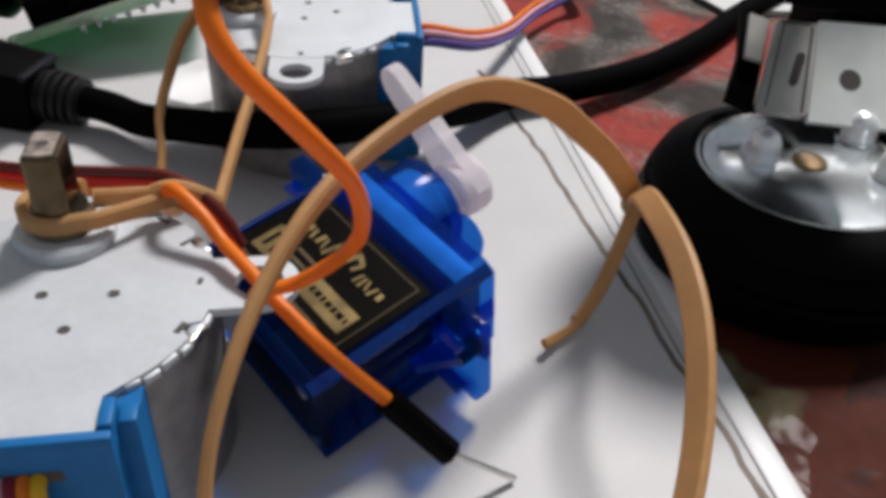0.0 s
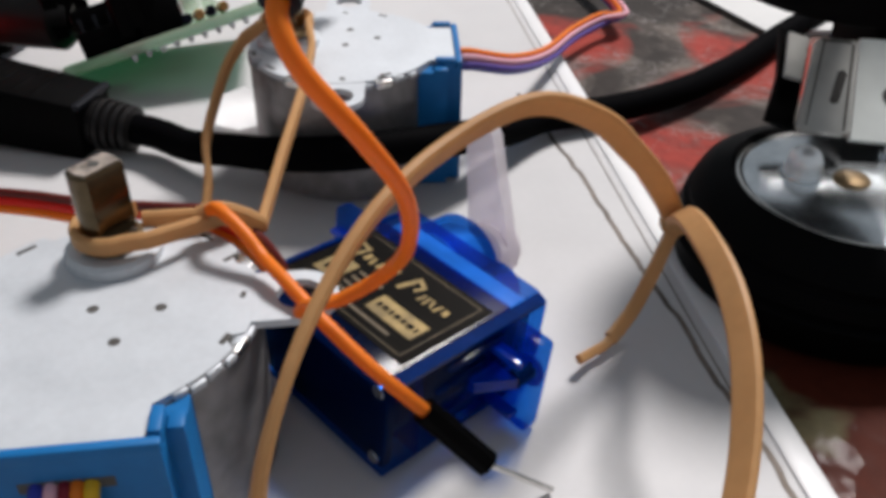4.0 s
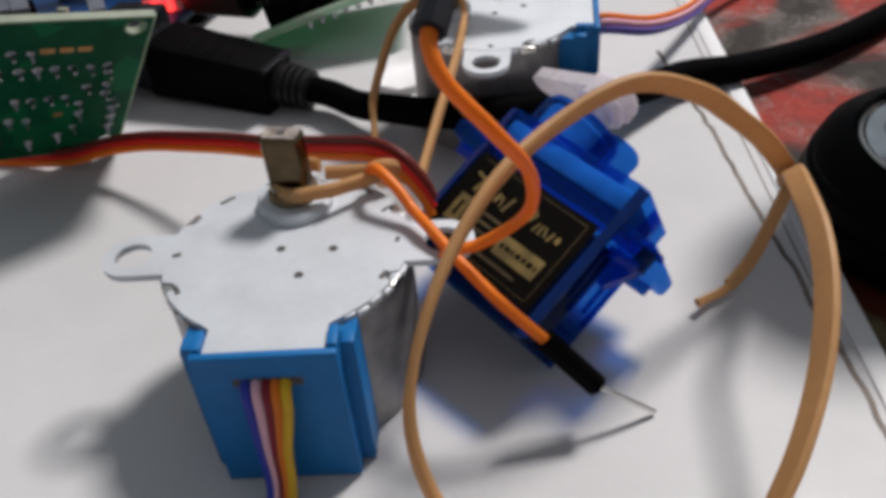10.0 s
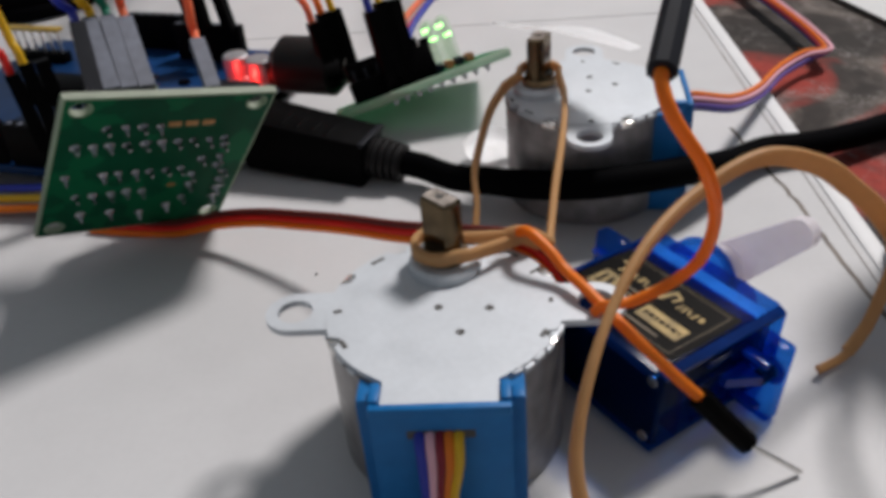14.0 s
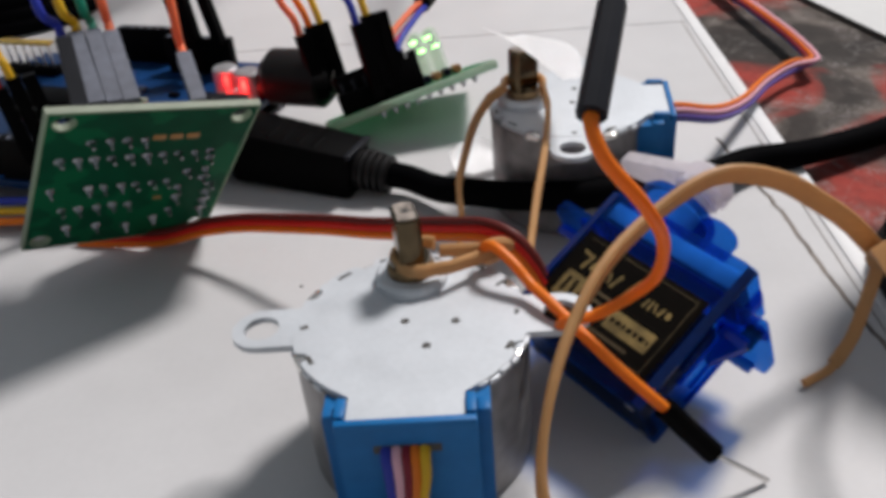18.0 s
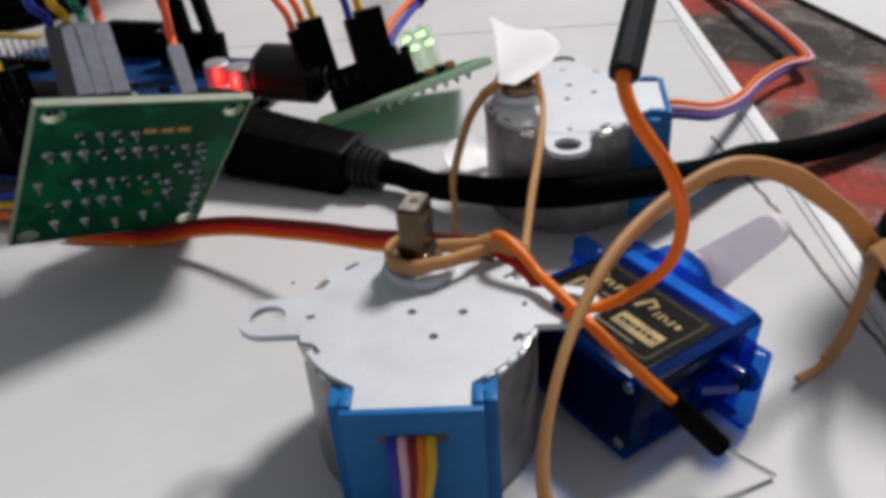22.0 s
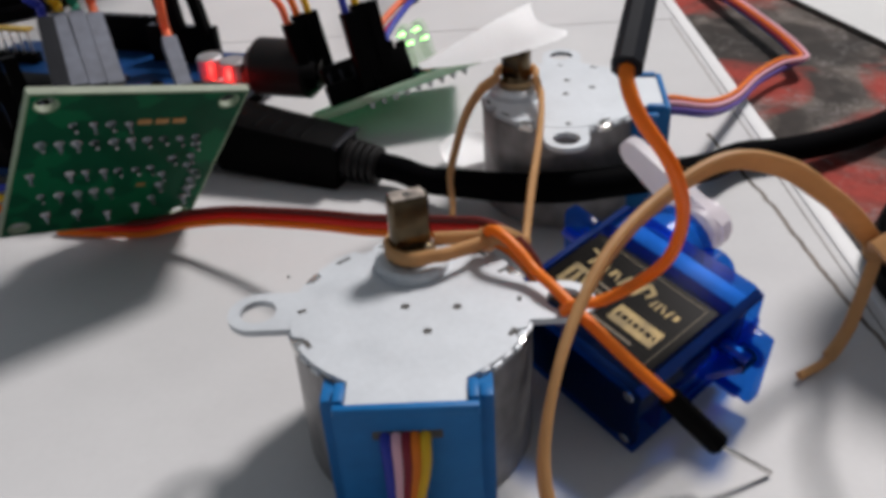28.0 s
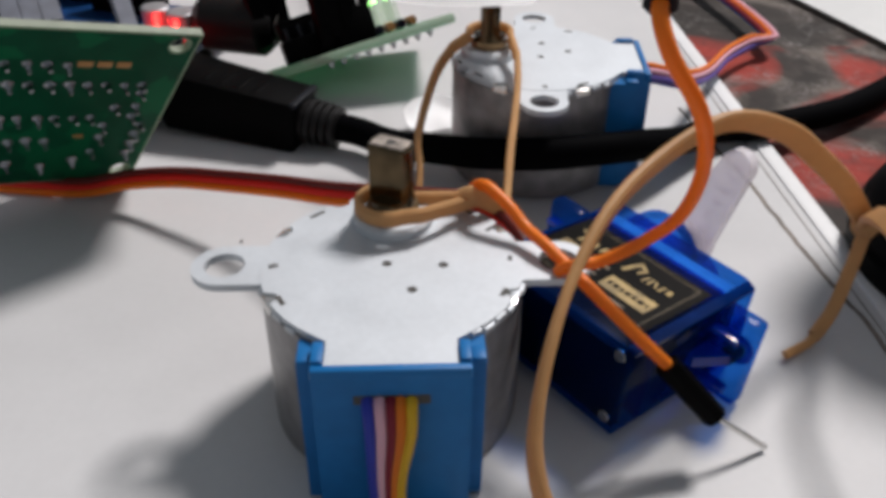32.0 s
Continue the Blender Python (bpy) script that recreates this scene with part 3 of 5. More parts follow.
def slice_(y0, y1):
    """A slice of the case: its label side falls away a little to both ends."""
    s = [(-HALF, 0.3), (-HALF + 0.3, 0), (HALF - 0.3, 0), (HALF, 0.3), (HALF, DEEP - 0.85), (HALF - 0.15, DEEP - 0.58), (HALF - 1.5, DEEP), (-HALF + 1.5, DEEP), (-HALF + 0.15, DEEP - 0.58), (-HALF, DEEP - 0.85)]
    b = prism(s, -y1, -y0, 0.3)
    b.transform(Matrix.Rotation(radians(90), 4, "X"))
    return b


part("lower_case", slice_(0, 4.4), M_SERVO, servo, "clear blue plastic foot")
part("middle_case", slice_(4.45, 17.3), M_SERVO, servo, "clear blue plastic case")
part("upper_case", slice_(17.35, 21.9), M_SERVO, servo, "clear blue plastic lid")
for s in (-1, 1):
    # sliver added along the shoulder in place of the lamp's highlight
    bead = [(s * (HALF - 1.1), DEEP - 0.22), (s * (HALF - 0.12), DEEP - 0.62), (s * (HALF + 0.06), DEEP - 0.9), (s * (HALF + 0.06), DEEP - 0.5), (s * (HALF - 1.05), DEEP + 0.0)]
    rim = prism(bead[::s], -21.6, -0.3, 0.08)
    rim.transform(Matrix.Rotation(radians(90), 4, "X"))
    part("edge_highlight", rim, M_EDGE, servo, "blue highlight strip along the case edge")
    fl = part("mounting_flange", box(min(s * HALF, s * 15.9), max(s * HALF, s * 15.9), 14.9, 17.3, 0.2, DEEP - 0.2, 0.6), M_SERVO, servo)
    part("gusset", prism([(s * HALF, 10.8), (s * (HALF + 0.9), 10.8), (s * (HALF + 3.2), 14.85), (s * HALF, 14.85)][::s], 5.4, 6.7, 0.2), M_RIB, fl)
    part("screw_hole", rod(1.05, 14.82, 17.38, 0.05, 16, at(s * (HALF + 2.4), 0, 6.0)), M_INNER, fl)
    for z in (2.6, 9.4):
        part("flange_web", box(min(s * (HALF + 0.1), s * (HALF + 3.9)), max(s * (HALF + 0.1), s * (HALF + 3.9)), 13.4, 14.88, z - 0.35, z + 0.35, 0.2), M_RIB, fl)
    part("screw_collar", lathe([(1.1, 17.32), (1.9, 17.32), (1.8, 17.75), (1.1, 17.75), (1.1, 17.32)], 20, at(s * (HALF + 2.4), 0, 6.0)), M_RIB, fl)
    part("corner_rib", box(min(s * (HALF - 0.05), s * (HALF + 0.5)), max(s * (HALF - 0.05), s * (HALF + 0.5)), 17.5, 21.6, 4.4, 7.6, 0.2), M_SERVO, fl)
part("gear_housing", lathe([(0, 21.8), (5.7, 21.8), (5.7, 26.0), (5.2, 26.7), (0, 26.7)], 40, at(-4.8, 0, 6.0)), M_SERVO, servo)
part("idler_housing", lathe([(0, 21.8), (2.9, 21.8), (2.9, 26.0), (2.4, 26.6), (0, 26.6)], 28, at(1.6, 0, 6.0)), M_SERVO, servo)
part("output_spline", rod(2.3, 26.5, 30.4, 0.2, 20, at(-4.4, 0, 6.0)), M_NYLON, servo)
for s in (-1, 1):
    for k, z in enumerate((2.2, 4.6, 8.0, 10.2)):
        part("end_rib", box(min(s * (HALF - 0.02), s * (HALF + 0.55)), max(s * (HALF - 0.02), s * (HALF + 0.55)), 6.0 + 1.2 * (k % 2), 14.8, z - 0.35, z + 0.35, 0.2), M_SERVO, servo)
part("motor_core", rod(5.0, 1.7, 14.8, 0.4, 28, at(4.9, 0, 5.9)), M_INNER, servo, "dark electric motor inside the clear case")
part("circuit_core", box(-10.3, -0.4, 1.7, 13.5, 0.5, 11.2, 0.3), M_INNER, servo)
part("board_core", box(-10.3, 10.3, 0.35, 1.6, 0.5, 11.3, 0.2), M_INNER, servo)
part("gear_carrier", box(-9.9, 9.9, 18.2, 21.0, 1.0, 10.9, 0.4), M_GEAR, servo, "pale gear carrier inside the lid")
part("output_gear", rod(4.7, 21.2, 25.8, 0.3, 24, at(-4.8, 0, 6.0)), M_GEAR, servo)
for x in (-9.3, 9.3):
    for z in (1.7, 10.3):
        part("case_screw", rod(0.75, -0.12, 0.5, 0.1, 12, at(x, 0, z)), M_SOLDER, servo)
label = part("label_sticker", box(-9.3, 9.3, 2.7, 15.2, DEEP, DEEP + 0.08, 0.0), M_LABEL, servo, "black label with gold print")
part("label_wrap", box(-HALF - 0.09, -HALF, 2.7, 15.2, 1.2, 11.0, 0.0), M_LABEL, servo)


def ink(name, x0, x1, y0, y1, mat, turn=0, high=DEEP + 0.11):
    cx, cy = (x0 + x1) / 2, (y0 + y1) / 2
    return part(name, join(None, box(x0 - cx, x1 - cx, y0 - cy, y1 - cy, high - 0.04, high, 0.0), Matrix.Translation((cx, cy, 0)) @ Matrix.Rotation(radians(turn), 4, "Z")), mat, label)


M_DULL = material("worn_gold_print", (0.075, 0.05, 0.02), 0.5, 0.2, vary=0.8, scale=420)
ink("gold_line", 8.2, 8.3, 3.4, 14.6, M_DULL)
ink("gold_line", -8.4, 8.2, 14.4, 14.5, M_DULL)
ink("gold_line", -8.4, 8.2, 3.3, 3.4, M_DULL)
ink("gold_panel", 0.6, 7.2, 5.6, 8.3, M_GOLD)
for x, w in ((1.1, 0.5), (1.9, 0.7), (2.9, 0.4), (3.6, 0.7), (4.6, 0.5), (5.4, 0.8), (6.5, 0.3)):
    ink("panel_mark", x, x + w, 6.6, 7.3, M_LABEL, 0, DEEP + 0.14)
ink("gold_panel", -7.8, -4.6, 5.6, 9.4, M_GOLD)
ink("panel_mark", -7.1, -6.6, 6.4, 8.6, M_LABEL, 0, DEEP + 0.14)
ink("panel_mark", -5.9, -5.3, 6.4, 8.6, M_LABEL, 8, DEEP + 0.14)
# a line of slanted emblem strokes, broad and narrow
for x, y, w, h, turn in ((0.7, 11.6, 0.55, 3.0, -14), (1.6, 12.6, 0.5, 1.7, 62), (2.1, 11.7, 0.4, 1.4, -20), (3.2, 11.0, 0.3, 1.3, -12), (3.9, 11.0, 0.3, 1.3, 0), (4.6, 11.1, 0.28, 1.2, 24), (5.5, 11.0, 0.3, 1.3, -14), (6.5, 11.1, 0.55, 0.9, 5),
                        (-1.6, 11.2, 0.4, 2.2, -14), (-2.6, 11.1, 0.3, 1.4, 16), (-3.4, 11.2, 0.5, 1.3, -10), (-4.5, 11.1, 0.35, 1.3, 12), (-5.4, 11.2, 0.6, 1.1, -8), (-6.5, 11.4, 0.4, 2.3, -12), (-7.2, 12.4, 0.4, 1.4, 78)):
    ink("gold_stroke", x - w / 2, x + w / 2, y - h / 2, y + h / 2, M_GOLD, turn)
for x0, x1, y in ((-3.9, -0.4, 8.6), (-3.9, -1.0, 7.5), (-3.9, -0.6, 6.4), (-3.4, -1.2, 5.4), (-7.6, 5.4, 4.3)):
    ink("gold_bar", x0, x1, y, y + 0.4, M_DULL)

horn = part("horn_arm", prism([(-3.3, -2), (-2.2, -3.2), (0, -3.6), (2.2, -3.2), (3.3, -2), (3.4, 0), (2.1, 14.6), (1.5, 15.8), (0.5, 16.3), (-0.5, 16.3), (-1.5, 15.8), (-2.1, 14.6), (-3.4, 0)], -0.8, 0.9, 0.4), M_HORN, servo, "milky white single-arm horn")
hub = part("horn_hub", rod(3.4, -2.2, 1.8, 0.3, 28), M_HORN, horn)
part("hub_screw", rod(1.3, 1.7, 2.1, 0.2, 16), M_STEEL, hub)
for k in range(5):
    part("horn_hole", rod(0.45, 0.86, 0.95, 0.02, 10, Matrix.Translation((0, 5.2 + 2.1 * k, 0))), M_HORN, horn)


def horn_pose(angle):
    """The arm's pose in the servo: it turns about the output shaft; 0 stands up."""
    a = radians(angle)
    up = Vector((math.sin(a), 0, math.cos(a)))
    return axes((-4.4, 31.0, 6.0), up.cross(Vector((0, 1, 0))), up, (0, 1, 0))


horn.matrix_basis = horn_pose(40)


# ---- the servo's three-wire lead, the loose orange jumpers ----
lead = thing("servo_lead", place(-65.9, 51.0, 1.4), "flat brown, red and orange servo lead passing behind the motor", "cable")
LEAD = [(-65.9, 51.0, 1.4), (-57.5, 49.0, 1.6), (-48.6, 46.7, 2.4), (-40.4, 44.6, 4.9), (-32.2, 41.3, 7.0), (-23.8, 36.9, 8.7), (-15.4, 31.5, 10.8), (-8.0, 25.5, 13.1), (-1.3, 19.8, 15.8), (4.3, 15.8, 17.6), (8.6, 12.6, 18.9), (12.0, 10.2, 18.3), (14.4, 8.8, 15.6), (15.4, 8.2, 13.0)]
ANCHOR = Vector(LEAD[0])
for colour, k in (("brown", 1.1), ("red", 0.0), ("orange", -1.1)):
    way = [Vector(p) - ANCHOR + Vector((0.2 * k, 0.35 * k, 0.85 * k)) for p in LEAD]
    part("lead_wire", wire(way, 0.6), WIRE[colour], lead, colour + " wire")

jumper = thing("jumper_wire", place(18, -2, 20), "thin orange jumper wire ending in a black plug", "cable")
J0 = Vector((18, -2, 20))


def seg(points):
    return [Vector(p) - J0 for p in points]


part("wire", wire(seg([(9.2, 10.4, 21.4), (9.3, 9.2, 22.6), (10.4, 7.6, 23.5), (12.6, 5.2, 22.4), (14.3, 3.0, 21.0), (16.3, -0.1, 20.5), (19.5, -4.4, 19.0), (23.6, -7.7, 15.9), (28.3, -9.5, 11.6)]), 0.68), WIRE["orange"], jumper)
plug_a, plug_b = Vector((27.8, -9.2, 12.0)), Vector((33.4, -10.8, 6.0))
part("plug", sweep([plug_a - J0, plug_b - J0], flat(2.5, 2.5)), M_BLACK, jumper, "black plug housing")
part("pin", wire(seg([tuple(plug_b), (37.0, -10.6, 3.2), (40.2, -10.2, 0.5)]), 0.32), M_STEEL, jumper, "bent bare pin")

loop = thing("jumper_loop", place(18, -2, 20), "orange jumper wire rising in a loop to a black plug", "cable")
part("wire", wire(seg([(17.0, -2.9, 19.4), (17.7, -3.6, 20.6), (18.9, -4.4, 21.5), (21.2, -4.3, 21.9), (24.6, -4.8, 24.4), (26.5, -8.2, 29.9), (26.3, -11.7, 36.9), (23.8, -15.8, 44.2), (20.7, -16.0, 49.2), (19.8, -14.7, 51.7), (20.2, -13.2, 52.6)]), 0.64), WIRE["orange"], loop)
pa, pb = Vector((19.9, -14.0, 52.3)), Vector((23.3, -3.6, 56.6))
part("plug", sweep([pa - J0, pb - J0], flat(2.45, 2.45)), M_CHAR, loop, "charcoal plug housing")


# ---- rubber bands ----
KNOT = Vector((60.2, 16.4, 12.4))
band = thing("rubber_band", place(*KNOT), "large tan rubber band knotted into a standing loop", "rubber band")
BAND = [(60.3, 16.4, 12.6), (54.5, 12.8, 20.4), (49.1, 9.7, 26.1), (43.2, 6.1, 31.5), (35.8, 3.2, 34.4), (27.6, -1.8, 32.9), (20.8, -9.1, 30.6), (15.6, -17.3, 25.2), (13.2, -24.0, 16.8), (16.2, -29.9, 9.6), (22.9, -35.5, 4.4), (30.7, -40.6, 2.2), (34.8, -42.7, 2.1), (38.0, -41.9, 3.3), (41.3, -37.5, 5.6), (44.3, -31.4, 8.5), (48.2, -25.7, 12.5), (51.5, -19.1, 16.0), (53.7, -12.0, 19.1), (55.0, -4.5, 20.7), (55.8, 3.8, 20.4), (58.0, 11.6, 17.0)]
SWING = Vector((29.5, 57.0, 10.8))
loop_path = [p - KNOT for p in smooth_path(BAND + [BAND[0]], 6)[:-1]]


def blend(p):
    """Which way the strip's broad side lies: turning evenly from one end of the loop to the other."""
    k = max(0.0, min(1.0, (p.x + KNOT.x - 24) / 34))
    k = k * k * (3 - 2 * k)
    return Vector((0.15, -0.30, 0.95)).lerp(Vector((0.62, -0.30, 0.72)), k)


part("strip", sweep(loop_path, flat(1.0, 2.7), closed=True, ups=[blend(p) for p in loop_path]), M_RUBBER, band)
part("knot", lathe([(0, -1.8), (1.2, -1.4), (1.7, -0.6), (1.45, 0.0), (1.7, 0.7), (1.1, 1.5), (0, 1.8)], 14, Matrix.Rotation(0.6, 4, "X")), M_RUBBER, band, "tight tan knot")
part("tail", sweep([p - KNOT for p in smooth_path([(60.0, 15.9, 11.6), (57.8, 13.4, 7.4), (55.8, 11.5, 3.6), (53.6, 9.6, 1.9), (52.4, 8.6, 1.4)], 6)], flat(1.75, 0.8), up=(0.1, -0.75, 0.65)), M_RUBBER, band)
part("tail_end", sweep([p - KNOT for p in smooth_path([(52.9, 9.0, 1.6), (51.6, 7.9, 1.1), (49.6, 6.8, 1.0), (47.6, 5.3, 1.5)], 6)], flat(1.15, 0.75), up=(0.3, -0.5, 0.8)), M_RUBBER, band, "thin frayed end of the tail")

belt = thing("rubber_belt", place(0, 0, 0), "tan rubber band looped over both motor shafts", "rubber band")
S2 = motor_far.matrix_world @ (Vector((0, 8, 21.8)) * MM) / MM


def round_post(c, r, a0, a1, n=14):
    return [Vector((c[0] + r * math.cos(radians(a0 + (a1 - a0) * i / n)), c[1] + r * math.sin(radians(a0 + (a1 - a0) * i / n)), c[2])) for i in range(n + 1)]


part("far_loop", sweep(smooth_path([(3.6, 36.3, 4.2), (4.2, 40.8, 7.6), (4.0, 45.5, 11.0), (5.9, 51.6, 15.6), (7.6, 54.8, 18.5), (9.8, 57.0, 20.8)], 6) + round_post((S2.x, S2.y, 22.4), 3.4, 195, -25) + smooth_path([(19.3, 51.0, 21.6), (18.4, 42.2, 21.2), (17.0, 33.3, 20.5), (15.4, 24.2, 19.7), (13.5, 11.4, 19.0)], 6), flat(0.95, 1.9)), M_RUBBER, belt)
part("near_loop", sweep(round_post((0, 8, 22.0), 3.3, 60, 300) + smooth_path([(3.6, 5.6, 21.9), (7.4, 8.2, 21.4), (10.4, 10.6, 20.9)], 5), flat(0.9, 1.8)), M_RUBBER, belt)
part("near_return", sweep(smooth_path([(2.2, 10.6, 21.0), (6.4, 11.2, 20.6), (10.2, 11.4, 20.4)], 6), flat(0.95, 1.8)), M_RUBBER, belt)
part("crossing", sweep(smooth_path([(8.0, 9.4, 21.6), (9.6, 9.6, 21.9), (11.6, 10.4, 20.6), (13.4, 11.0, 19.0)], 5), flat(1.2, 2.4)), M_RUBBER, belt, "twisted crossing of the band")
part("hidden_strand", sweep(smooth_path([(10.2, 12.0, 20.0), (8.6, 18, 14.6), (5.8, 28, 7.6), (3.6, 36.3, 4.2)], 6), flat(0.95, 1.9)), M_RUBBER, belt)


# ---- paper flag on the far shaft, and a leaf for the bright patch ----
def leaf(points, thick, droop, curl):
    """A thin paper leaf: outline stations (along, half width), drooping and curled."""
    b = bmesh.new()
    rows = []
    n = 8
    for s, w0, w1 in points:
        row = []
        for i in range(n + 1):
            q = i / n
            y = w0 + (w1 - w0) * q
            z = -droop * max(0, s) ** 2 / 300 + curl * (q - 0.5) ** 2 * (1 + 0.5 * math.sin(s * 0.4)) + 0.25 * math.sin(s * 0.9 + y * 0.5)
            row.append(b.verts.new((s, y, z)))
        rows.append(row)
    for a, c in zip(rows, rows[1:]):
        for i in range(n):
            b.faces.new((a[i], a[i + 1], c[i + 1], c[i]))
    bmesh.ops.solidify(b, geom=b.faces[:], thickness=thick)
    return b


def flag_mesh():
    """A torn three-cornered leaf: a long tip, a curled-up spike and a rounded corner, with a hollow edge between the two."""
    b = bmesh.new()
    nu, nv, rows = 14, 10, []
    for i in range(nu + 1):
        u, row = i / nu, []
        for j in range(nv + 1):
            v = j / nv
            hollow = math.sin(math.pi * min(1, v / 0.86)) if v < 0.86 else 0.0
            rear = Vector((-6.4, -4.9, 2.1)).lerp(Vector((-7.3, 4.9, -1.8)), v) + Vector((2.0, 0, -0.7)) * hollow
            if v > 0.8:
                rear += Vector((1.2, 0, 0)) * ((v - 0.8) / 0.2) ** 2
            tip = Vector((17.8 - 0.9 * (2 * v - 1) ** 2, -2.1 + 3.4 * (v - 0.5), -2.2))
            bow = math.sin(math.pi * u)
            p = rear.lerp(tip, u) + Vector((0, (v ** 2 * 3.6 + (1 - v) * 0.5) * bow, 0.5 * bow * (1 - v) + 0.15 * math.sin(7 * u + 5 * v)))
            row.append(b.verts.new(p))
        rows.append(row)
    for a, c in zip(rows, rows[1:]):
        for k in range(nv):
            b.faces.new((a[k], a[k + 1], c[k + 1], c[k]))
    bmesh.ops.solidify(b, geom=b.faces[:], thickness=0.14)
    return b


flag = part("paper_flag", flag_mesh(), M_PAPER)
tagged(flag, "white torn paper flag stuck on the motor shaft", "paper")
flag.matrix_world = place(S2.x + 0.37, S2.y - 0.48, 30.5)

# white leaf laid in place of the light thrown by the motor can
scrap = part("reflected_patch", leaf([(-6, -3.2, 1.0), (-3, -4.6, 3.6), (1, -3.8, 4.6), (4, -4.4, 3.2), (7, -1.6, 2.8)], 0.14, -4.0, 3.2), M_PAPER)
tagged(scrap, "folded white leaf for the reflected light beside the motor", "paper")
scrap.matrix_world = place(7.2, 70.8, 2.6, 26, 12, 25)


# ---- usb cable ----
usb = thing("usb_cable", place(0, 0, 0), "thick black usb cable with a moulded plug", "cable")
ux, uy = Vector((0.945, -0.285, 0.0)).normalized(), Vector((0.285, 0.945, 0.0)).normalized()
plug_pose = axes((-28.6, 70.2, 6.0), (0.9308, -0.355, -0.0868), (0.3563, 0.9344, 0.0), (0.0811, -0.0309, 0.9962))
body = box(-11.2, 14.2, -5.6, 5.6, -5.5, 5.5, 0.9)
for v in body.verts:
    v.co.y *= 1 - 0.16 * (v.co.x + 11.2) / 25.4
    v.co.z *= 1 - 0.16 * (v.co.x + 11.2) / 25.4
pl = part("plug_body", body, M_BLACK, usb, "black moulded plug body")
pl.matrix_basis = plug_pose
for k in range(4):
    part("grip_rib", box(-4 + k * 3.2, -2.6 + k * 3.2, -3.8, 3.8, 4.4, 5.35 - 0.12 * k, 0.2), M_BLACK, pl)
part("front_ridge", box(13.3, 14.5, -4.6, 4.6, 3.8, 4.8, 0.25), M_CHAR, pl)
part("metal_shell", box(-15.5, -11.0, -5.0, 5.0, -4.8, 4.8, 0.4), M_CHAR, pl, "dull metal plug shell")
prof = [(0, 13.8), (3.5, 13.8), (3.7, 14.2), (3.7, 15.0)]
for k in range(4):
    z = 15.0 + 1.4 * k
    r = 4.05 - 0.14 * k
    prof += [(r - 0.75, z + 0.1), (r - 0.75, z + 0.5), (r, z + 0.6), (r + 0.05, z + 1.0), (r, z + 1.35)]
prof += [(2.7, 20.9), (0, 20.9)]
part("strain_relief", lathe(prof, 28, Matrix.Rotation(radians(90), 4, "Y")), M_JACK, pl, "ribbed strain relief")
CABLE = [(-11.0, 63.5, 4.4), (-5.8, 61.3, 4.1), (-0.2, 56.0, 4.5), (6.6, 50.8, 6.2), (13.6, 45.1, 8.3), (22.5, 41.3, 10.0), (32.0, 43.0, 9.8), (40.5, 47.4, 8.2), (48.6, 54.8, 5.0), (57.0, 61.8, 3.4), (68.4, 65.0, 2.5), (85.0, 73.2, 1.6), (102, 86.2, 0.7), (117, 99.5, 0.6), (145, 122, 0.6), (190, 160, 0.6)]
part("cord", wire(CABLE, 2.5, 8, 16), M_CABLE, usb, "round black cord")


# ---- green driver board standing tilted, its soldered side showing ----
bu, bv = Vector((0.7655, 0.5850, -0.2690)).normalized(), Vector((0.530, -0.300, 0.794))
bv = (bv - bu * bv.dot(bu)).normalized()
bn = bu.cross(bv)
driver = thing("driver_board", axes((-46.54, 39.61, 18.41), bu, bv, bn), "small green driver board tilted up, soldered side showing", "circuit board")


def holed_plate(hw, hh, z0, z1, holes, r):
    """A board with round holes near its corners."""
    b = bmesh.new()
    rims = [[(-hw, -hh), (hw, -hh), (hw, hh), (-hw, hh)]] + [[(x + r * math.cos(2 * math.pi * i / 20), y + r * math.sin(2 * math.pi * i / 20)) for i in range(20)] for x, y in holes]
    edges = []
    for rim in rims:
        vs = [b.verts.new((*p, z0)) for p in rim]
        edges += [b.edges.new((vs[i], vs[(i + 1) % len(vs)])) for i in range(len(vs))]
    bmesh.ops.triangle_fill(b, edges=edges, use_beauty=True)
    up = bmesh.ops.extrude_face_region(b, geom=b.faces[:])
    bmesh.ops.translate(b, vec=(0, 0, z1 - z0), verts=[v for v in up["geom"] if isinstance(v, bmesh.types.BMVert)])
    return b


BW, BH = 15.6, 17.6
HOLES = [(x, y) for x in (-13.0, 13.0) for y in (-15.2, 15.2)]
part("board", holed_plate(BW, BH, -1.2, -0.06, HOLES, 1.45), M_FIBRE, driver, "pale fibre board edge", smooth=False)
part("solder_mask", holed_plate(BW - 0.35, BH - 0.35, -0.06, 0.03, HOLES, 1.68), M_GREEN, driver, "green solder mask", smooth=False)
DOTS = [(-8.7 + 2.58 * k, 10.7) for k in range(4)] + [(-12.7 + 2.54 * k, 6.5) for k in range(10)] + [(10.6, 4.8), (10.6, 1.7), (7.8, 1.5), (10.7, -0.7)]
DOTS += [(-13.1, -0.8)] + [(-7.7 + 2.5 * k, -1.0) for k in range(6)] + [(7.1, -3.1)] + [(-10.7 + 2.54 * k, -6.4) for k in range(5)] + [(7.1, -6.0), (6.9, -9.6), (12.5, -2.8), (12.4, -5.4), (12.4, -7.8), (12.5, -10.1)] + [(-9.6, -11.8), (-4.8, -12.2), (0.1, -12.8), (4.6, -11.6)]
rnd = random.Random(4)
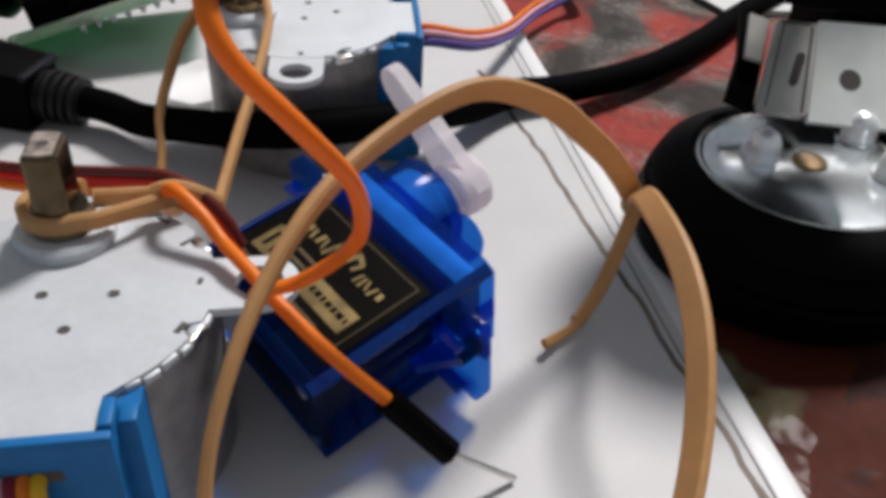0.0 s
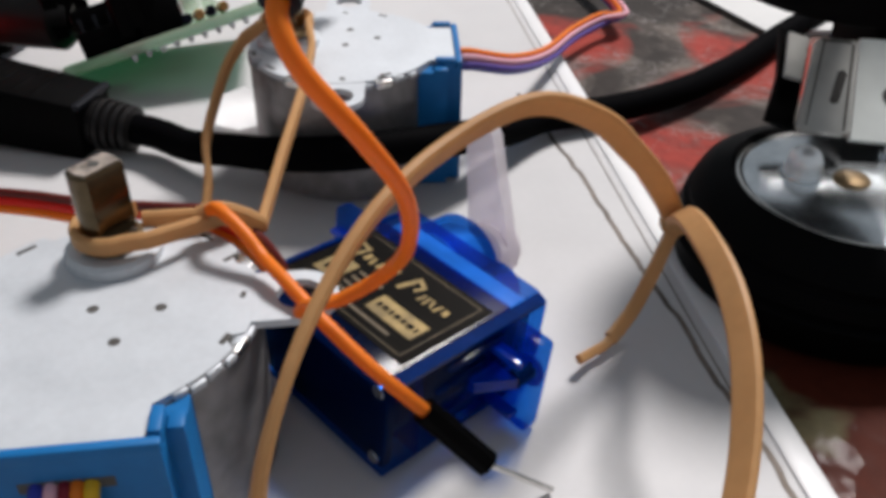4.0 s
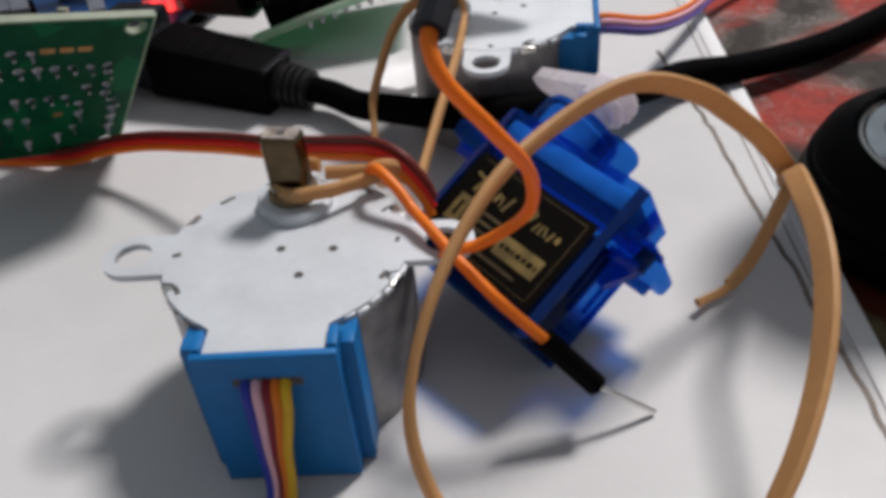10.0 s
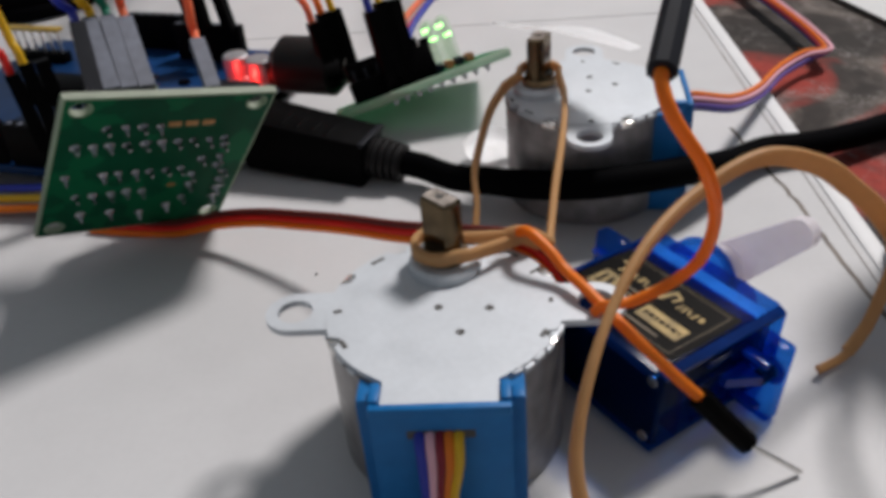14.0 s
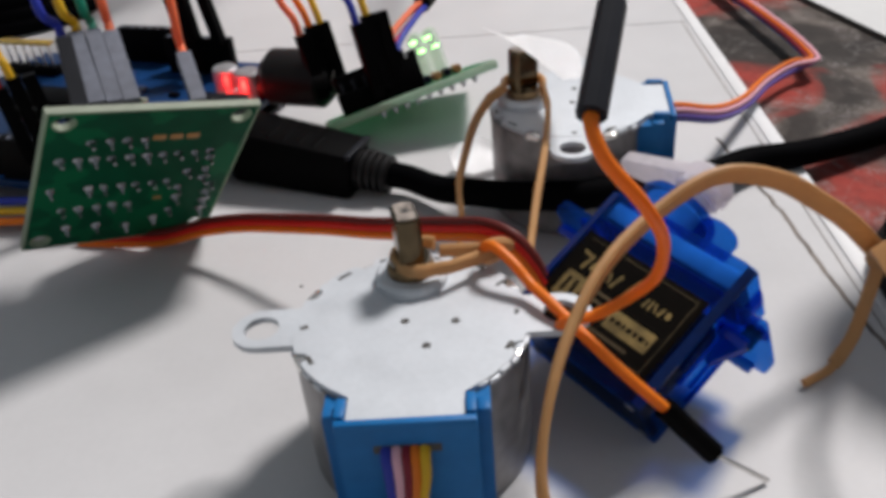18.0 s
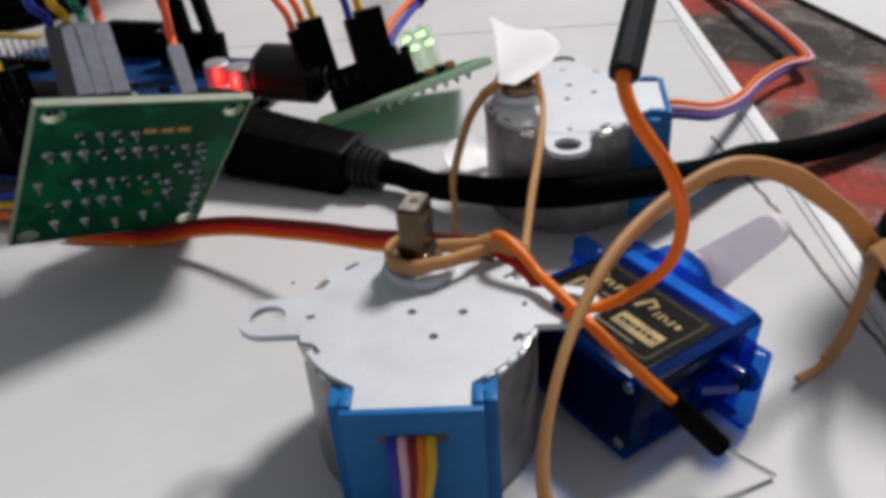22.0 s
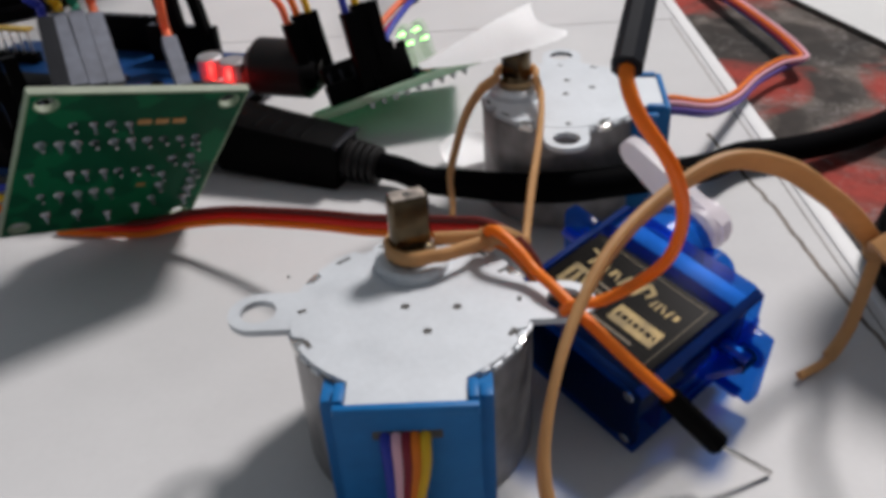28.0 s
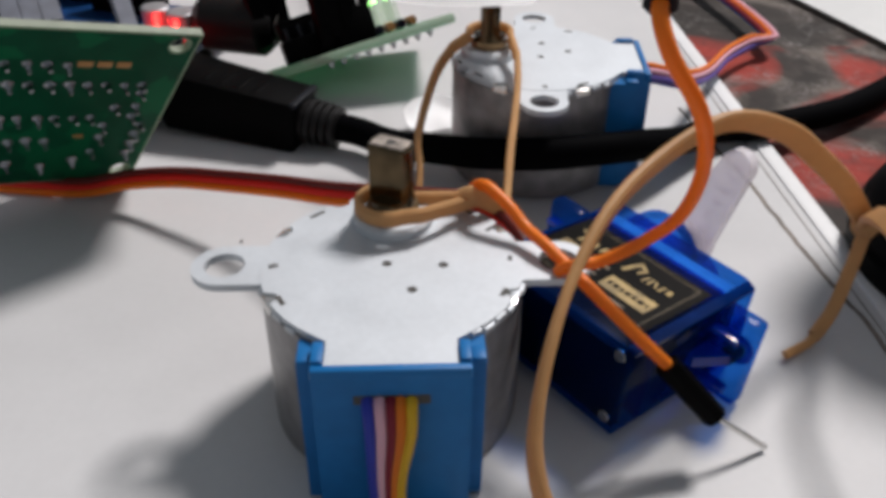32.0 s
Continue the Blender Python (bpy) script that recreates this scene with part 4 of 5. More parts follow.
for x, y in DOTS:
    s = rnd.uniform(0.8, 1.05)
    part("solder_joint", lathe([(0.85 * s, 0.02), (0.62 * s, 0.25), (0.36 * s, 0.75), (0.27, 1.5), (0, 1.6)], 10, Matrix.Translation((x + rnd.uniform(-0.15, 0.15), y + rnd.uniform(-0.15, 0.15), 0)) @ Matrix.Rotation(rnd.uniform(-0.3, 0.3), 4, "X")), M_SOLDER, driver)
for k in range(3):
    part("copper_pad", box(0.1 + 2.6 * k, 2.1 + 2.6 * k, 10.4, 11.5, 0.02, 0.12, 0.05), M_COPPER, driver)
part("copper_pad", box(3.4, 4.8, -5.9, -5.1, 0.02, 0.12, 0.05), M_COPPER, driver)
part("socket", box(-6.0, 6.0, -16.0, -9.6, -8.6, -1.2, 0.4), M_NYLON, driver, "milky white wire socket")
part("chip", box(-5, 5, -3.2, 3.2, -6.2, -1.2, 0.3), M_BLACK, driver, "black chip")
for k in range(4):
    part("lamp_bead", rod(1.5, -9.5, -1.2, 0.6, 16, Matrix.Translation((-7 + 4.6 * k, -6.8, 0))), M_NYLON, driver)


def housings(name, base, across, along, count, length, mat, wires, label, rise, group="", bend=(0, 0, 1), far=(0, 0, 60)):
    """A row of single plug housings side by side, each with its wire."""
    a, l = Vector(across).normalized(), Vector(along).normalized()
    a = (a - l * l.dot(a)).normalized()
    top = thing(name, axes(base, a, l.cross(a) * -1, l), label, "plug", group)
    mats = mat if isinstance(mat, tuple) else (mat,)
    for i in range(count):
        x = 2.54 * (i - (count - 1) / 2)
        lean = Matrix.Translation((x, 0, 0)) @ Matrix.Rotation(radians(((i * 37 + count * 11) % 9 - 4) * 0.3), 4, "Y") @ Matrix.Rotation(radians(((i * 53 + count * 7) % 7 - 3) * 0.5), 4, "X") @ Matrix.Translation((0, 0, ((i * 29) % 5 - 2) * 0.25))
        tone = mats[i % len(mats)]
        h = part("housing", join(None, prism([(-1.22, -1.22), (1.22, -1.22), (1.22, 1.22), (-1.22, 1.22)], 0, length, 0.2), lean), tone, top)
        part("latch", join(None, box(-0.5, 0.5, -1.34, -1.18, length * 0.35, length * 0.62, 0.05), lean), M_STEEL if i % 3 == 1 else M_PIT, h)
        if wires[i]:
            inv = top.matrix_world.inverted()
            p0 = Vector((x, 0, length - 1))
            w0 = top.matrix_world @ (p0 * MM) / MM
            pts = [p0, Vector((x, 0, length + 3))]
            for q in rise:
                pts.append(inv @ ((w0 + Vector(q) + a * (i - (count - 1) / 2) * 0.6) * MM) / MM)
            last = w0 + Vector(rise[-1])
            for q in ((last.x - 12 + i, max(last.y + 50, 175), max(last.z + 6, 66)), (last.x - 20 + 2 * i, 245, 44), (last.x - 24 + 3 * i, 292, 3), (last.x - 26 + 3 * i, 330, 0.8)):
                pts.append(inv @ (Vector(q) * MM) / MM)
            part("plug_wire", wire(pts, 0.75), WIRE[wires[i]], top, wires[i] + " wire")
    return top


housings("plug_row", (-49.3, 42.8, 29.7), (0.917, 0.358, -0.175), (-4.96, 10.83, 7.73), 4, 14.2, (M_CHAR, M_GREY, M_GREY, M_GREY), ("blue", "yellow", "green", "coral"), "row of grey plugs with coloured wires on the driver board", [(-1.5, 1, 6), (-4, 8, 16), (-8, 24, 30)])
housings("plug", (-38.9, 53.9, 25.1), (0.944, 0.296, -0.147), (-3.83, 9.04, 4.95), 1, 11.0, M_GREY, ("coral",), "short grey plug with a coral wire on the driver board", [(-0.6, 1, 5), (-1.0, 4, 14), (-1.6, 12, 30)])
housings("plug_row", (-70.5, 58.5, 15.0), (0.867, 0.498, 0.0), (-2.0, 1.0, 14), 3, 14, M_BLACK, ("red", "yellow", ""), "black plugs with red and yellow wires beside the driver board", [(-1.5, 1, 6), (-4, 4, 16), (-8, 14, 30)])
loose = thing("jumper_wires", place(0, 0, 0), "loose blue, yellow and orange jumper wires behind the driver board", "cable")
for k, colour in enumerate(("blue", "yellow", "orange")):
    part("jumper", wire([(-60, 57 - k, 8 - 2 * k), (-74, 58 - k, 6 - 1.6 * k), (-91, 62 - 2 * k, 4.2 - 1.2 * k), (-115, 66 - 3 * k, 2.4 - 0.5 * k), (-150, 70 - 3 * k, 1.2)], 0.75), WIRE[colour], loose, colour + " wire")

# ---- the controller board behind, into which the usb plug runs ----
AX, AY = -ux, uy
control = thing("controller_board", axes((-38.8, 66.5, 1.5), AX, AY, (0, 0, -1)), "blue microcontroller board crowded with black sockets", "circuit board")


def ctl(x0, x1, y0, y1, z0, z1, r=0.3):
    return box(x0, x1, y0, y1, -z1, -z0, r)


part("board", ctl(9, 85.5, -15, 48.5, 4.0, 5.6, 0.2), M_BLUEPCB, control, "blue circuit board")
for x in (13, 64):
    for y in (-12, 35):
        part("standoff", rod(2.6, -4.0, 0.0, 0.2, 16, Matrix.Translation((x, y, 0))), M_BLACK, control)
part("usb_port", ctl(4.0, 14.5, 3.5, 14.5, 5.6, 13.0, 0.3), M_CHAR, control, "metal usb port")
jack = part("power_jack", ctl(8, 13, 28.0, 35.0, 5.6, 9.6, 0.5), M_JACK, control, "black barrel power jack")
part("barrel", rod(6.2, -5.0, 11.6, 2.4, 32, Matrix.Translation((-2, 31.5, -9.7)) @ Matrix.Rotation(radians(90), 4, "Y")), M_JACK, jack)
part("barrel_mouth", lathe([(3.3, -6.05), (2.9, -6.2), (2.9, -1.0), (0, -1.0)], 24, Matrix.Translation((-2, 31.5, -9.7)) @ Matrix.Rotation(radians(90), 4, "Y")), M_PIT, jack)
M_CANTOP = material("brushed_aluminium", (0.42, 0.42, 0.43), 0.42, 0.7, vary=0.2, scale=600)
for x, y in ((19.3, 30.9), (12.8, 29.6)):
    c = part("capacitor", lathe([(0, 5.5), (3.3, 5.5), (3.3, 6.6), (3.1, 6.8), (3.1, 7.3), (3.2, 7.5), (3.2, 11.2), (2.8, 11.6), (0, 11.6)], 28, Matrix.Translation((x, y, 0)) @ Matrix.Rotation(radians(180), 4, "X") @ Matrix.Diagonal((0.9, 0.9, 1, 1))), M_CANTOP, control, "silver can capacitor")
for y, x0, n in ((41.4, 23.2, 7), (46.6, 42.4, 6), (-13.2, 18, 10), (-13.2, 45, 8)):
    h = part("pin_socket", ctl(x0, x0 + 2.54 * n, y - 1.25, y + 1.25, 5.6, 14.2, 0.15), M_BLACK, control, "black pin socket strip")
    for k in range(n):
        part("socket_hole", ctl(x0 + 2.54 * k + 0.8, x0 + 2.54 * k + 1.75, y - 0.5, y + 0.5, 14.15, 14.26, 0.0), M_GREY, h)
part("long_chip", ctl(33, 56, 4, 12, 9.0, 13.4, 0.4), M_BLACK, control, "long black chip in a socket")
for k in range(9):
    part("chip_leg", ctl(34.4 + 2.3 * k, 35.2 + 2.3 * k, 3.2, 3.9, 5.6, 12.4, 0.1), M_STEEL, control)
part("crystal", ctl(23, 32, -4, 0.2, 5.6, 9.0, 1.2), M_STEEL, control, "silver crystal can")
part("reset_button", ctl(16.5, 21.5, 2, 7, 5.6, 9.2, 0.4), M_STEEL, control)
for k, (x, y) in enumerate(((24, 14), (26, 20), (31, 18), (17, 14), (15, 20), (22, 27), (30, 26), (36, 22), (40, 28))):
    part("small_part", ctl(x, x + 2.4, y, y + 1.4, 5.6, 6.5, 0.15), (M_BLACK, M_FIBRE, M_GREY)[k % 3], control)
power_lamp = part("power_lamp", ctl(14.2, 15.8, 21.6, 22.8, 5.6, 6.8, 0.2), glowing("red_glow", (1.0, 0.03, 0.02), 270.0), control, "lit red indicator")

housings("plug_pair", (-58.0, 112.0, 15.6), (0.957, -0.289, 0), (-1.6, 1.0, 12), 2, 14, M_BLACK, ("maroon", "red"), "pair of black plugs in the far pin socket", [(-1.5, 1, 6), (-4, 4, 16), (-8, 14, 30)])
housings("plug_pair", (-51.4, 112.4, 15.0), (0.957, -0.289, 0), (-1.8, 1.0, 12), 1, 14, M_BLACK, ("maroon",), "black plug in the far pin socket", [(-1.5, 1, 6), (-4, 4, 16), (-8, 14, 30)])

header = part("pin_header", ctl(69.0, 84.2, 33.4, 36.0, 5.6, 8.0, 0.2), M_BLACK, control, "black header with bare pins")
bar = part("header_bar", ctl(69.0, 84.2, 33.5, 35.9, 13.4, 14.2, 0.15), material("yellow_nylon", (0.55, 0.36, 0.06), 0.5), control, "yellow plastic bar across the pins")
for k in range(6):
    part("pin", ctl(69.9 + 2.54 * k, 70.6 + 2.54 * k, 34.3, 35.0, 7.9, 13.5, 0.1), M_STEEL, header)

# ---- second driver board, propped with its parts upwards ----
M_THIN = see_through("glass_fibre", (0.46, 0.47, 0.38), 0.42, 0.5, (0.66, 0.96, 0.80))
M_MASK = see_through("thin_green_mask", (0.01, 0.10, 0.045), 0.62, 0.4, (0.55, 0.97, 0.74))
PA = Vector((-20.4, 79.4, 8.6))
pe = Vector((0.936, 0.293, 0.194)).normalized()
pv = Vector((-0.075, 0.905, -0.345))
pv = (pv - pe * pv.dot(pe)).normalized()
pn = pe.cross(pv)
propped = thing("driver_board", axes(PA, pe, pv, pn), "small green driver board with lit green lamps and black plugs", "circuit board")
part("board", box(-2.6, 34.6, 0, 25, -1.75, 0, 0.4), M_THIN, propped, "pale translucent board edge")
part("solder_mask", box(-2.2, 34.2, 0.4, 24.6, 0.02, 0.08, 0.0), M_MASK, propped)
for k in range(9):
    part("solder_joint", lathe([(0.8, -1.8), (0.55, -2.2), (0.3, -2.9), (0, -3.0)], 10, Matrix.Translation((9 + 2.54 * k, 1.8 + 0.3 * (k % 2), 0))), M_SOLDER, propped)
part("chip_socket", box(1.5, 12.5, 3.0, 11, 0, 4.4, 0.3), M_BLACK, propped)
part("chip", box(1.8, 12.2, 3.8, 10.2, 4.4, 8.2, 0.4), M_BLACK, propped, "black driver chip")
for k in range(4):
    part("chip_leg", box(2.6 + 2.54 * k, 3.2 + 2.54 * k, 3.3, 3.7, 1.0, 6.6, 0.05), M_CHAR, propped)
part("pin_header", box(11.6, 19.4, 1.2, 6.2, 0, 6.8, 0.3), M_BLACK, propped, "black pin header")
for k in range(3):
    part("jumper_cap", box(13.2 + 2.3 * k, 15.0 + 2.3 * k, 1.6, 4.2, 6.4, 9.5 - 0.8 * k, 0.2), M_BLACK, propped)
M_LIT = see_through("clear_lamp_bead", (0.62, 0.72, 0.62), 0.88, 0.05, (0.94, 0.98, 0.93))
M_GLOW = glowing("green_glow", (0.35, 1.0, 0.25), 7.0)
for k in range(4):
    bead = part("lamp_bead", lathe([(0, 0), (1.9, 0), (1.9, 0.9), (1.5, 1.0), (1.5, 9.4), (1.3, 10.4), (0.7, 11.1), (0, 11.3)], 20, Matrix.Translation((22.4 + 3.4 * (k % 2), 14.5 + 5.0 * (k // 2), 0))), M_LIT, propped, "clear lamp bead lit green")
    for q, z in ((-0.5, 8.9), (0.5, 6.6)):
        part("die", rod(0.36, z, z + 0.7, 0.15, 10, Matrix.Translation((22.4 + 3.4 * (k % 2) + q, 14.5 + 5.0 * (k // 2) - q, 0))), M_GLOW, bead)
for k in range(4):
    m = Matrix.Translation((19.8 + 2.2 * k, 2.6, 1.1)) @ Matrix.Rotation(radians(90), 4, "X")
    part("resistor", lathe([(0, -2.4), (0.8, -2.4), (0.95, -1.8), (0.75, -1.2), (0.75, 1.2), (0.95, 1.8), (0.8, 2.4), (0, 2.4)], 14, m), M_COPPER if k % 2 else M_INNER, propped, "small banded resistor")

housings("plug_row", (-23.3, 92.7, 9.3), (0.84, 0.53, 0.074), (-3.0, 1.4, 13.2), 3, 14, M_BLACK, ("coral", "orange", "yellow"), "row of black plugs with coral, orange and yellow wires", [(-3, 2, 8), (-7, 6, 18), (-14, 14, 32), (-26, 30, 60)])
housings("plug_row", (-10.4, 85.4, 11.9), (0.84, 0.53, 0.1), (-3.0, 2.4, 14.4), 3, 15, M_BLACK, ("blue", "yellow", ""), "row of black plugs with blue and yellow wires", [(-2, 2, 8), (-4, 6, 18), (-7, 14, 32), (-12, 30, 60)])

bundle = thing("wire_bundle", place(0, 0, 0), "taped bundle of coloured jumper wires", "cable")
BUN = [(-13, 106, 5), (-12.0, 112, 11.5), (-7.5, 124, 14.2), (-3.6, 134, 15.5), (2, 146, 24), (6, 160, 46), (12, 205, 60), (16, 255, 40), (18, 296, 3), (20, 330, 2.2)]
for i, colour in enumerate(("blue", "coral", "yellow", "red")):
    a = 2 * math.pi * i / 4
    pts = [Vector(p) + Vector((math.cos(a) * (0.9 + 0.5 * abs(k - 3)), 0.4 * math.sin(a), math.sin(a) * (0.9 + 0.3 * abs(k - 3)))) for k, p in enumerate(BUN)]
    part("jumper", wire(pts, 0.75), WIRE[colour], bundle, colour + " wire")
part("tape", wire([(-5.0, 130.4, 15.0), (-3.2, 135, 15.8)], 2.2), M_BLACK, bundle, "black tape")

# ---- black cable coil far behind ----
coil = thing("cable_coil", place(-138, 196, 0), "coiled black cable lying on the table", "cable")
for k in range(4):
    ring = [Vector(((21 - 1.5 * k) * math.cos(2 * math.pi * i / 40), (21 - 1.5 * k) * math.sin(2 * math.pi * i / 40), 2.6 + 3.4 * k)) for i in range(40)]
    part("turn", sweep(ring, circle(2.5, 12), closed=True), M_CABLE, coil)

# ---- round black lamp with a silver face, bracket and dark box on the cloth ----
torch = thing("led_torch", place(86.2, 22.8, -2), "round black torch head with a silver face and clear bulbs", "torch")
part("body", lathe([(0, 0), (18.4, 0), (19.8, 1.2), (20.8, 4), (21.0, 6.0), (20.3, 6.4), (20.3, 7.1), (20.6, 7.5), (20.2, 9.4), (19.5, 9.8), (19.4, 10.5), (19.6, 10.9), (18.8, 12.6), (17.0, 14.0), (15.0, 14.6), (14.4, 14.2), (14.4, 13.2), (0, 13.2)], 72), M_TYRE, torch, "ribbed black rubber body")
M_MIRROR = material("brushed_silver_face", (0.76, 0.80, 0.82), 0.2, 0.97, vary=0.3, scale=160, bump=0.1, spec=0.3)
part("face", lathe([(14.4, 13.25), (14.3, 13.7), (13.2, 14.0), (0, 14.2)], 64), M_MIRROR, torch, "silver reflector face")
part("face_rim", lathe([(13.3, 13.9), (13.9, 14.15), (14.35, 13.95), (14.1, 13.7), (13.3, 13.9)], 64), M_STEEL, torch, "bright rim")
for x, y in ((-5.2, 3.2), (10.6, 6.2), (9.8, -3.4)):
    bulb = part("bulb", lathe([(0, 14.1), (2.3, 14.1), (2.3, 15.6), (2.1, 16.5), (1.6, 17.3), (0.8, 17.8), (0, 17.9)], 24, Matrix.Translation((x, y, 0))), M_BULB, torch, "small shiny domed bulb")
    part("bulb_ring", lathe([(2.25, 14.05), (2.9, 14.05), (2.8, 14.35), (2.25, 14.35), (2.25, 14.05)], 24, Matrix.Translation((x, y, 0))), M_MIRROR, bulb)
part("centre_screw", lathe([(0, 14.1), (2.4, 14.1), (2.2, 14.5), (1.2, 14.8), (0, 14.8)], 24, Matrix.Translation((0.3, 0.7, 0))), M_BRASS, torch, "small brass screw")

M_TIN = material("galvanised_sheet", (0.70, 0.73, 0.70), 0.45, 0.1, vary=0.14, scale=200, bump=0.03)
M_TAB = material("dull_grey_sheet", (0.52, 0.515, 0.48), 0.5, 0.1, vary=0.2, scale=240, bump=0.04)
M_FOLD = material("dark_fold", (0.085, 0.08, 0.07), 0.6, vary=0.4, scale=500)
device = thing("black_case", place(0, 0, 0), "black case overhanging the torch, with a grey metal plate", "case")
part("case_head", lathe([(0, 34.5), (13.4, 34.5), (14.8, 35.0), (15.3, 36.2), (15.3, 40.4), (14.6, 41.6), (12.5, 42.2), (0, 42.2)], 56, Matrix.Translation((83.6, 31.0, 0))), M_BLACK, device, "round black overhanging head")
part("case_back", box(101, 132, 48, 60, -2.0, 44, 1.5), M_BLACK, device, "black upright of the case")
part("case_arm", join(None, box(-2.5, 2.5, 0, 26, 38, 44, 1.0), Matrix.Translation((84, 36, 0)) @ Matrix.Rotation(radians(-46), 4, "Z")), M_BLACK, device)
PLATE = axes((81.2, 30.5, 15.9), (0.914, -0.356, -0.193), (0.394, 0.675, 0.624), (-0.091, -0.646, 0.758))
sheet = part("metal_plate", prism([(7.6, 1.6), (30, 6.6), (28, 22), (6.0, 16.4)], -2.0, -1.0, 0.25), M_TIN, device, "grey sheet metal plate with a hole")
tab = part("metal_tab", prism([(0.9, 0.2), (6.1, 1.2), (6.8, 2.0), (5.4, 14.2), (4.8, 14.8), (0.4, 13.9), (-0.1, 13.2), (0.2, 0.8)], -0.7, 0.5, 0.3), M_TAB, device, "grey sheet metal tab with a slot")
part("fold_line", prism([(5.75, 1.6), (6.1, 1.6), (5.0, 14.0), (4.55, 14.3)], 0.44, 0.54, 0.0), M_FOLD, tab, "dark line along the fold")
part("fold_line", prism([(0.6, 13.4), (4.6, 14.25), (4.5, 14.65), (0.5, 13.8)], 0.44, 0.54, 0.0), M_FOLD, tab, "dark line along the fold")
part("fold_line", prism([(0.95, 1.0), (1.15, 1.0), (1.05, 13.5), (0.8, 13.5)], 0.44, 0.54, 0.0), M_FOLD, tab, "dark line along the fold")
part("slot", prism([(3.3, 5.2), (3.9, 4.9), (4.5, 5.4), (4.8, 9.6), (4.2, 10.2), (3.5, 9.6)], 0.46, 0.56, 0.0), M_PIT, tab)
strip = part("side_strip", prism([(-2.7, 7.8), (-0.4, 7.8), (-0.7, 14.2), (-3.5, 14.2)], -1.6, -0.8, 0.2), M_TAB, device, "narrow grey metal edge")
part("plate_hole", rod(1.5, -1.05, -0.93, 0.02, 28, Matrix.Translation((11.9, 9.3, 0))), M_PIT, sheet)
part("plate_screw", rod(0.9, -1.05, -0.5, 0.2, 16, Matrix.Translation((20.5, 9.0, 0))), M_STEEL, sheet)
# black slab put where the cloth beside the tab lies in shade
foot = part("shade_slab", prism([(-3.6, 1.4), (0.2, 1.0), (0.1, 8.2), (-0.4, 15.0), (-4.6, 15.0), (-3.4, 8.2)], -2.8, -1.7, 0.2), M_BLACK, device, "black slab for the shade beside the tab")
for ob in (sheet, tab, strip, foot):
    ob.matrix_basis = PLATE

pale = tagged(part("white_panel", prism([(0, 0), (21, -80), (210, -95), (210, 330), (-60, 230)], 0, 1.2, 0.2), M_SHEET), "white sheet lying on the far side of the cloth", "sheet")
pale.matrix_world = place(95.0, 185, -1.9)
part("dark_edge", prism([(-0.4, -0.1), (20.6, -80.1), (20.95, -80), (-0.05, 0)], -0.05, 1.25, 0.0), M_PIT, pale)


for x, y, s in ((-3.4, 66.8, 0.42), (-22.5, 34.0, 0.25)):
    crumb = part("crumb", lathe([(0, 0), (s, 0.1), (s * 1.1, s * 0.6), (s * 0.5, s * 1.1), (0, s * 1.2)], 7), M_PIT)
    tagged(crumb, "tiny dark crumb lying on the white table", "crumb", "crumbs on the table")
    crumb.matrix_world = place(x, y, 0, 0, 0, x * 40)


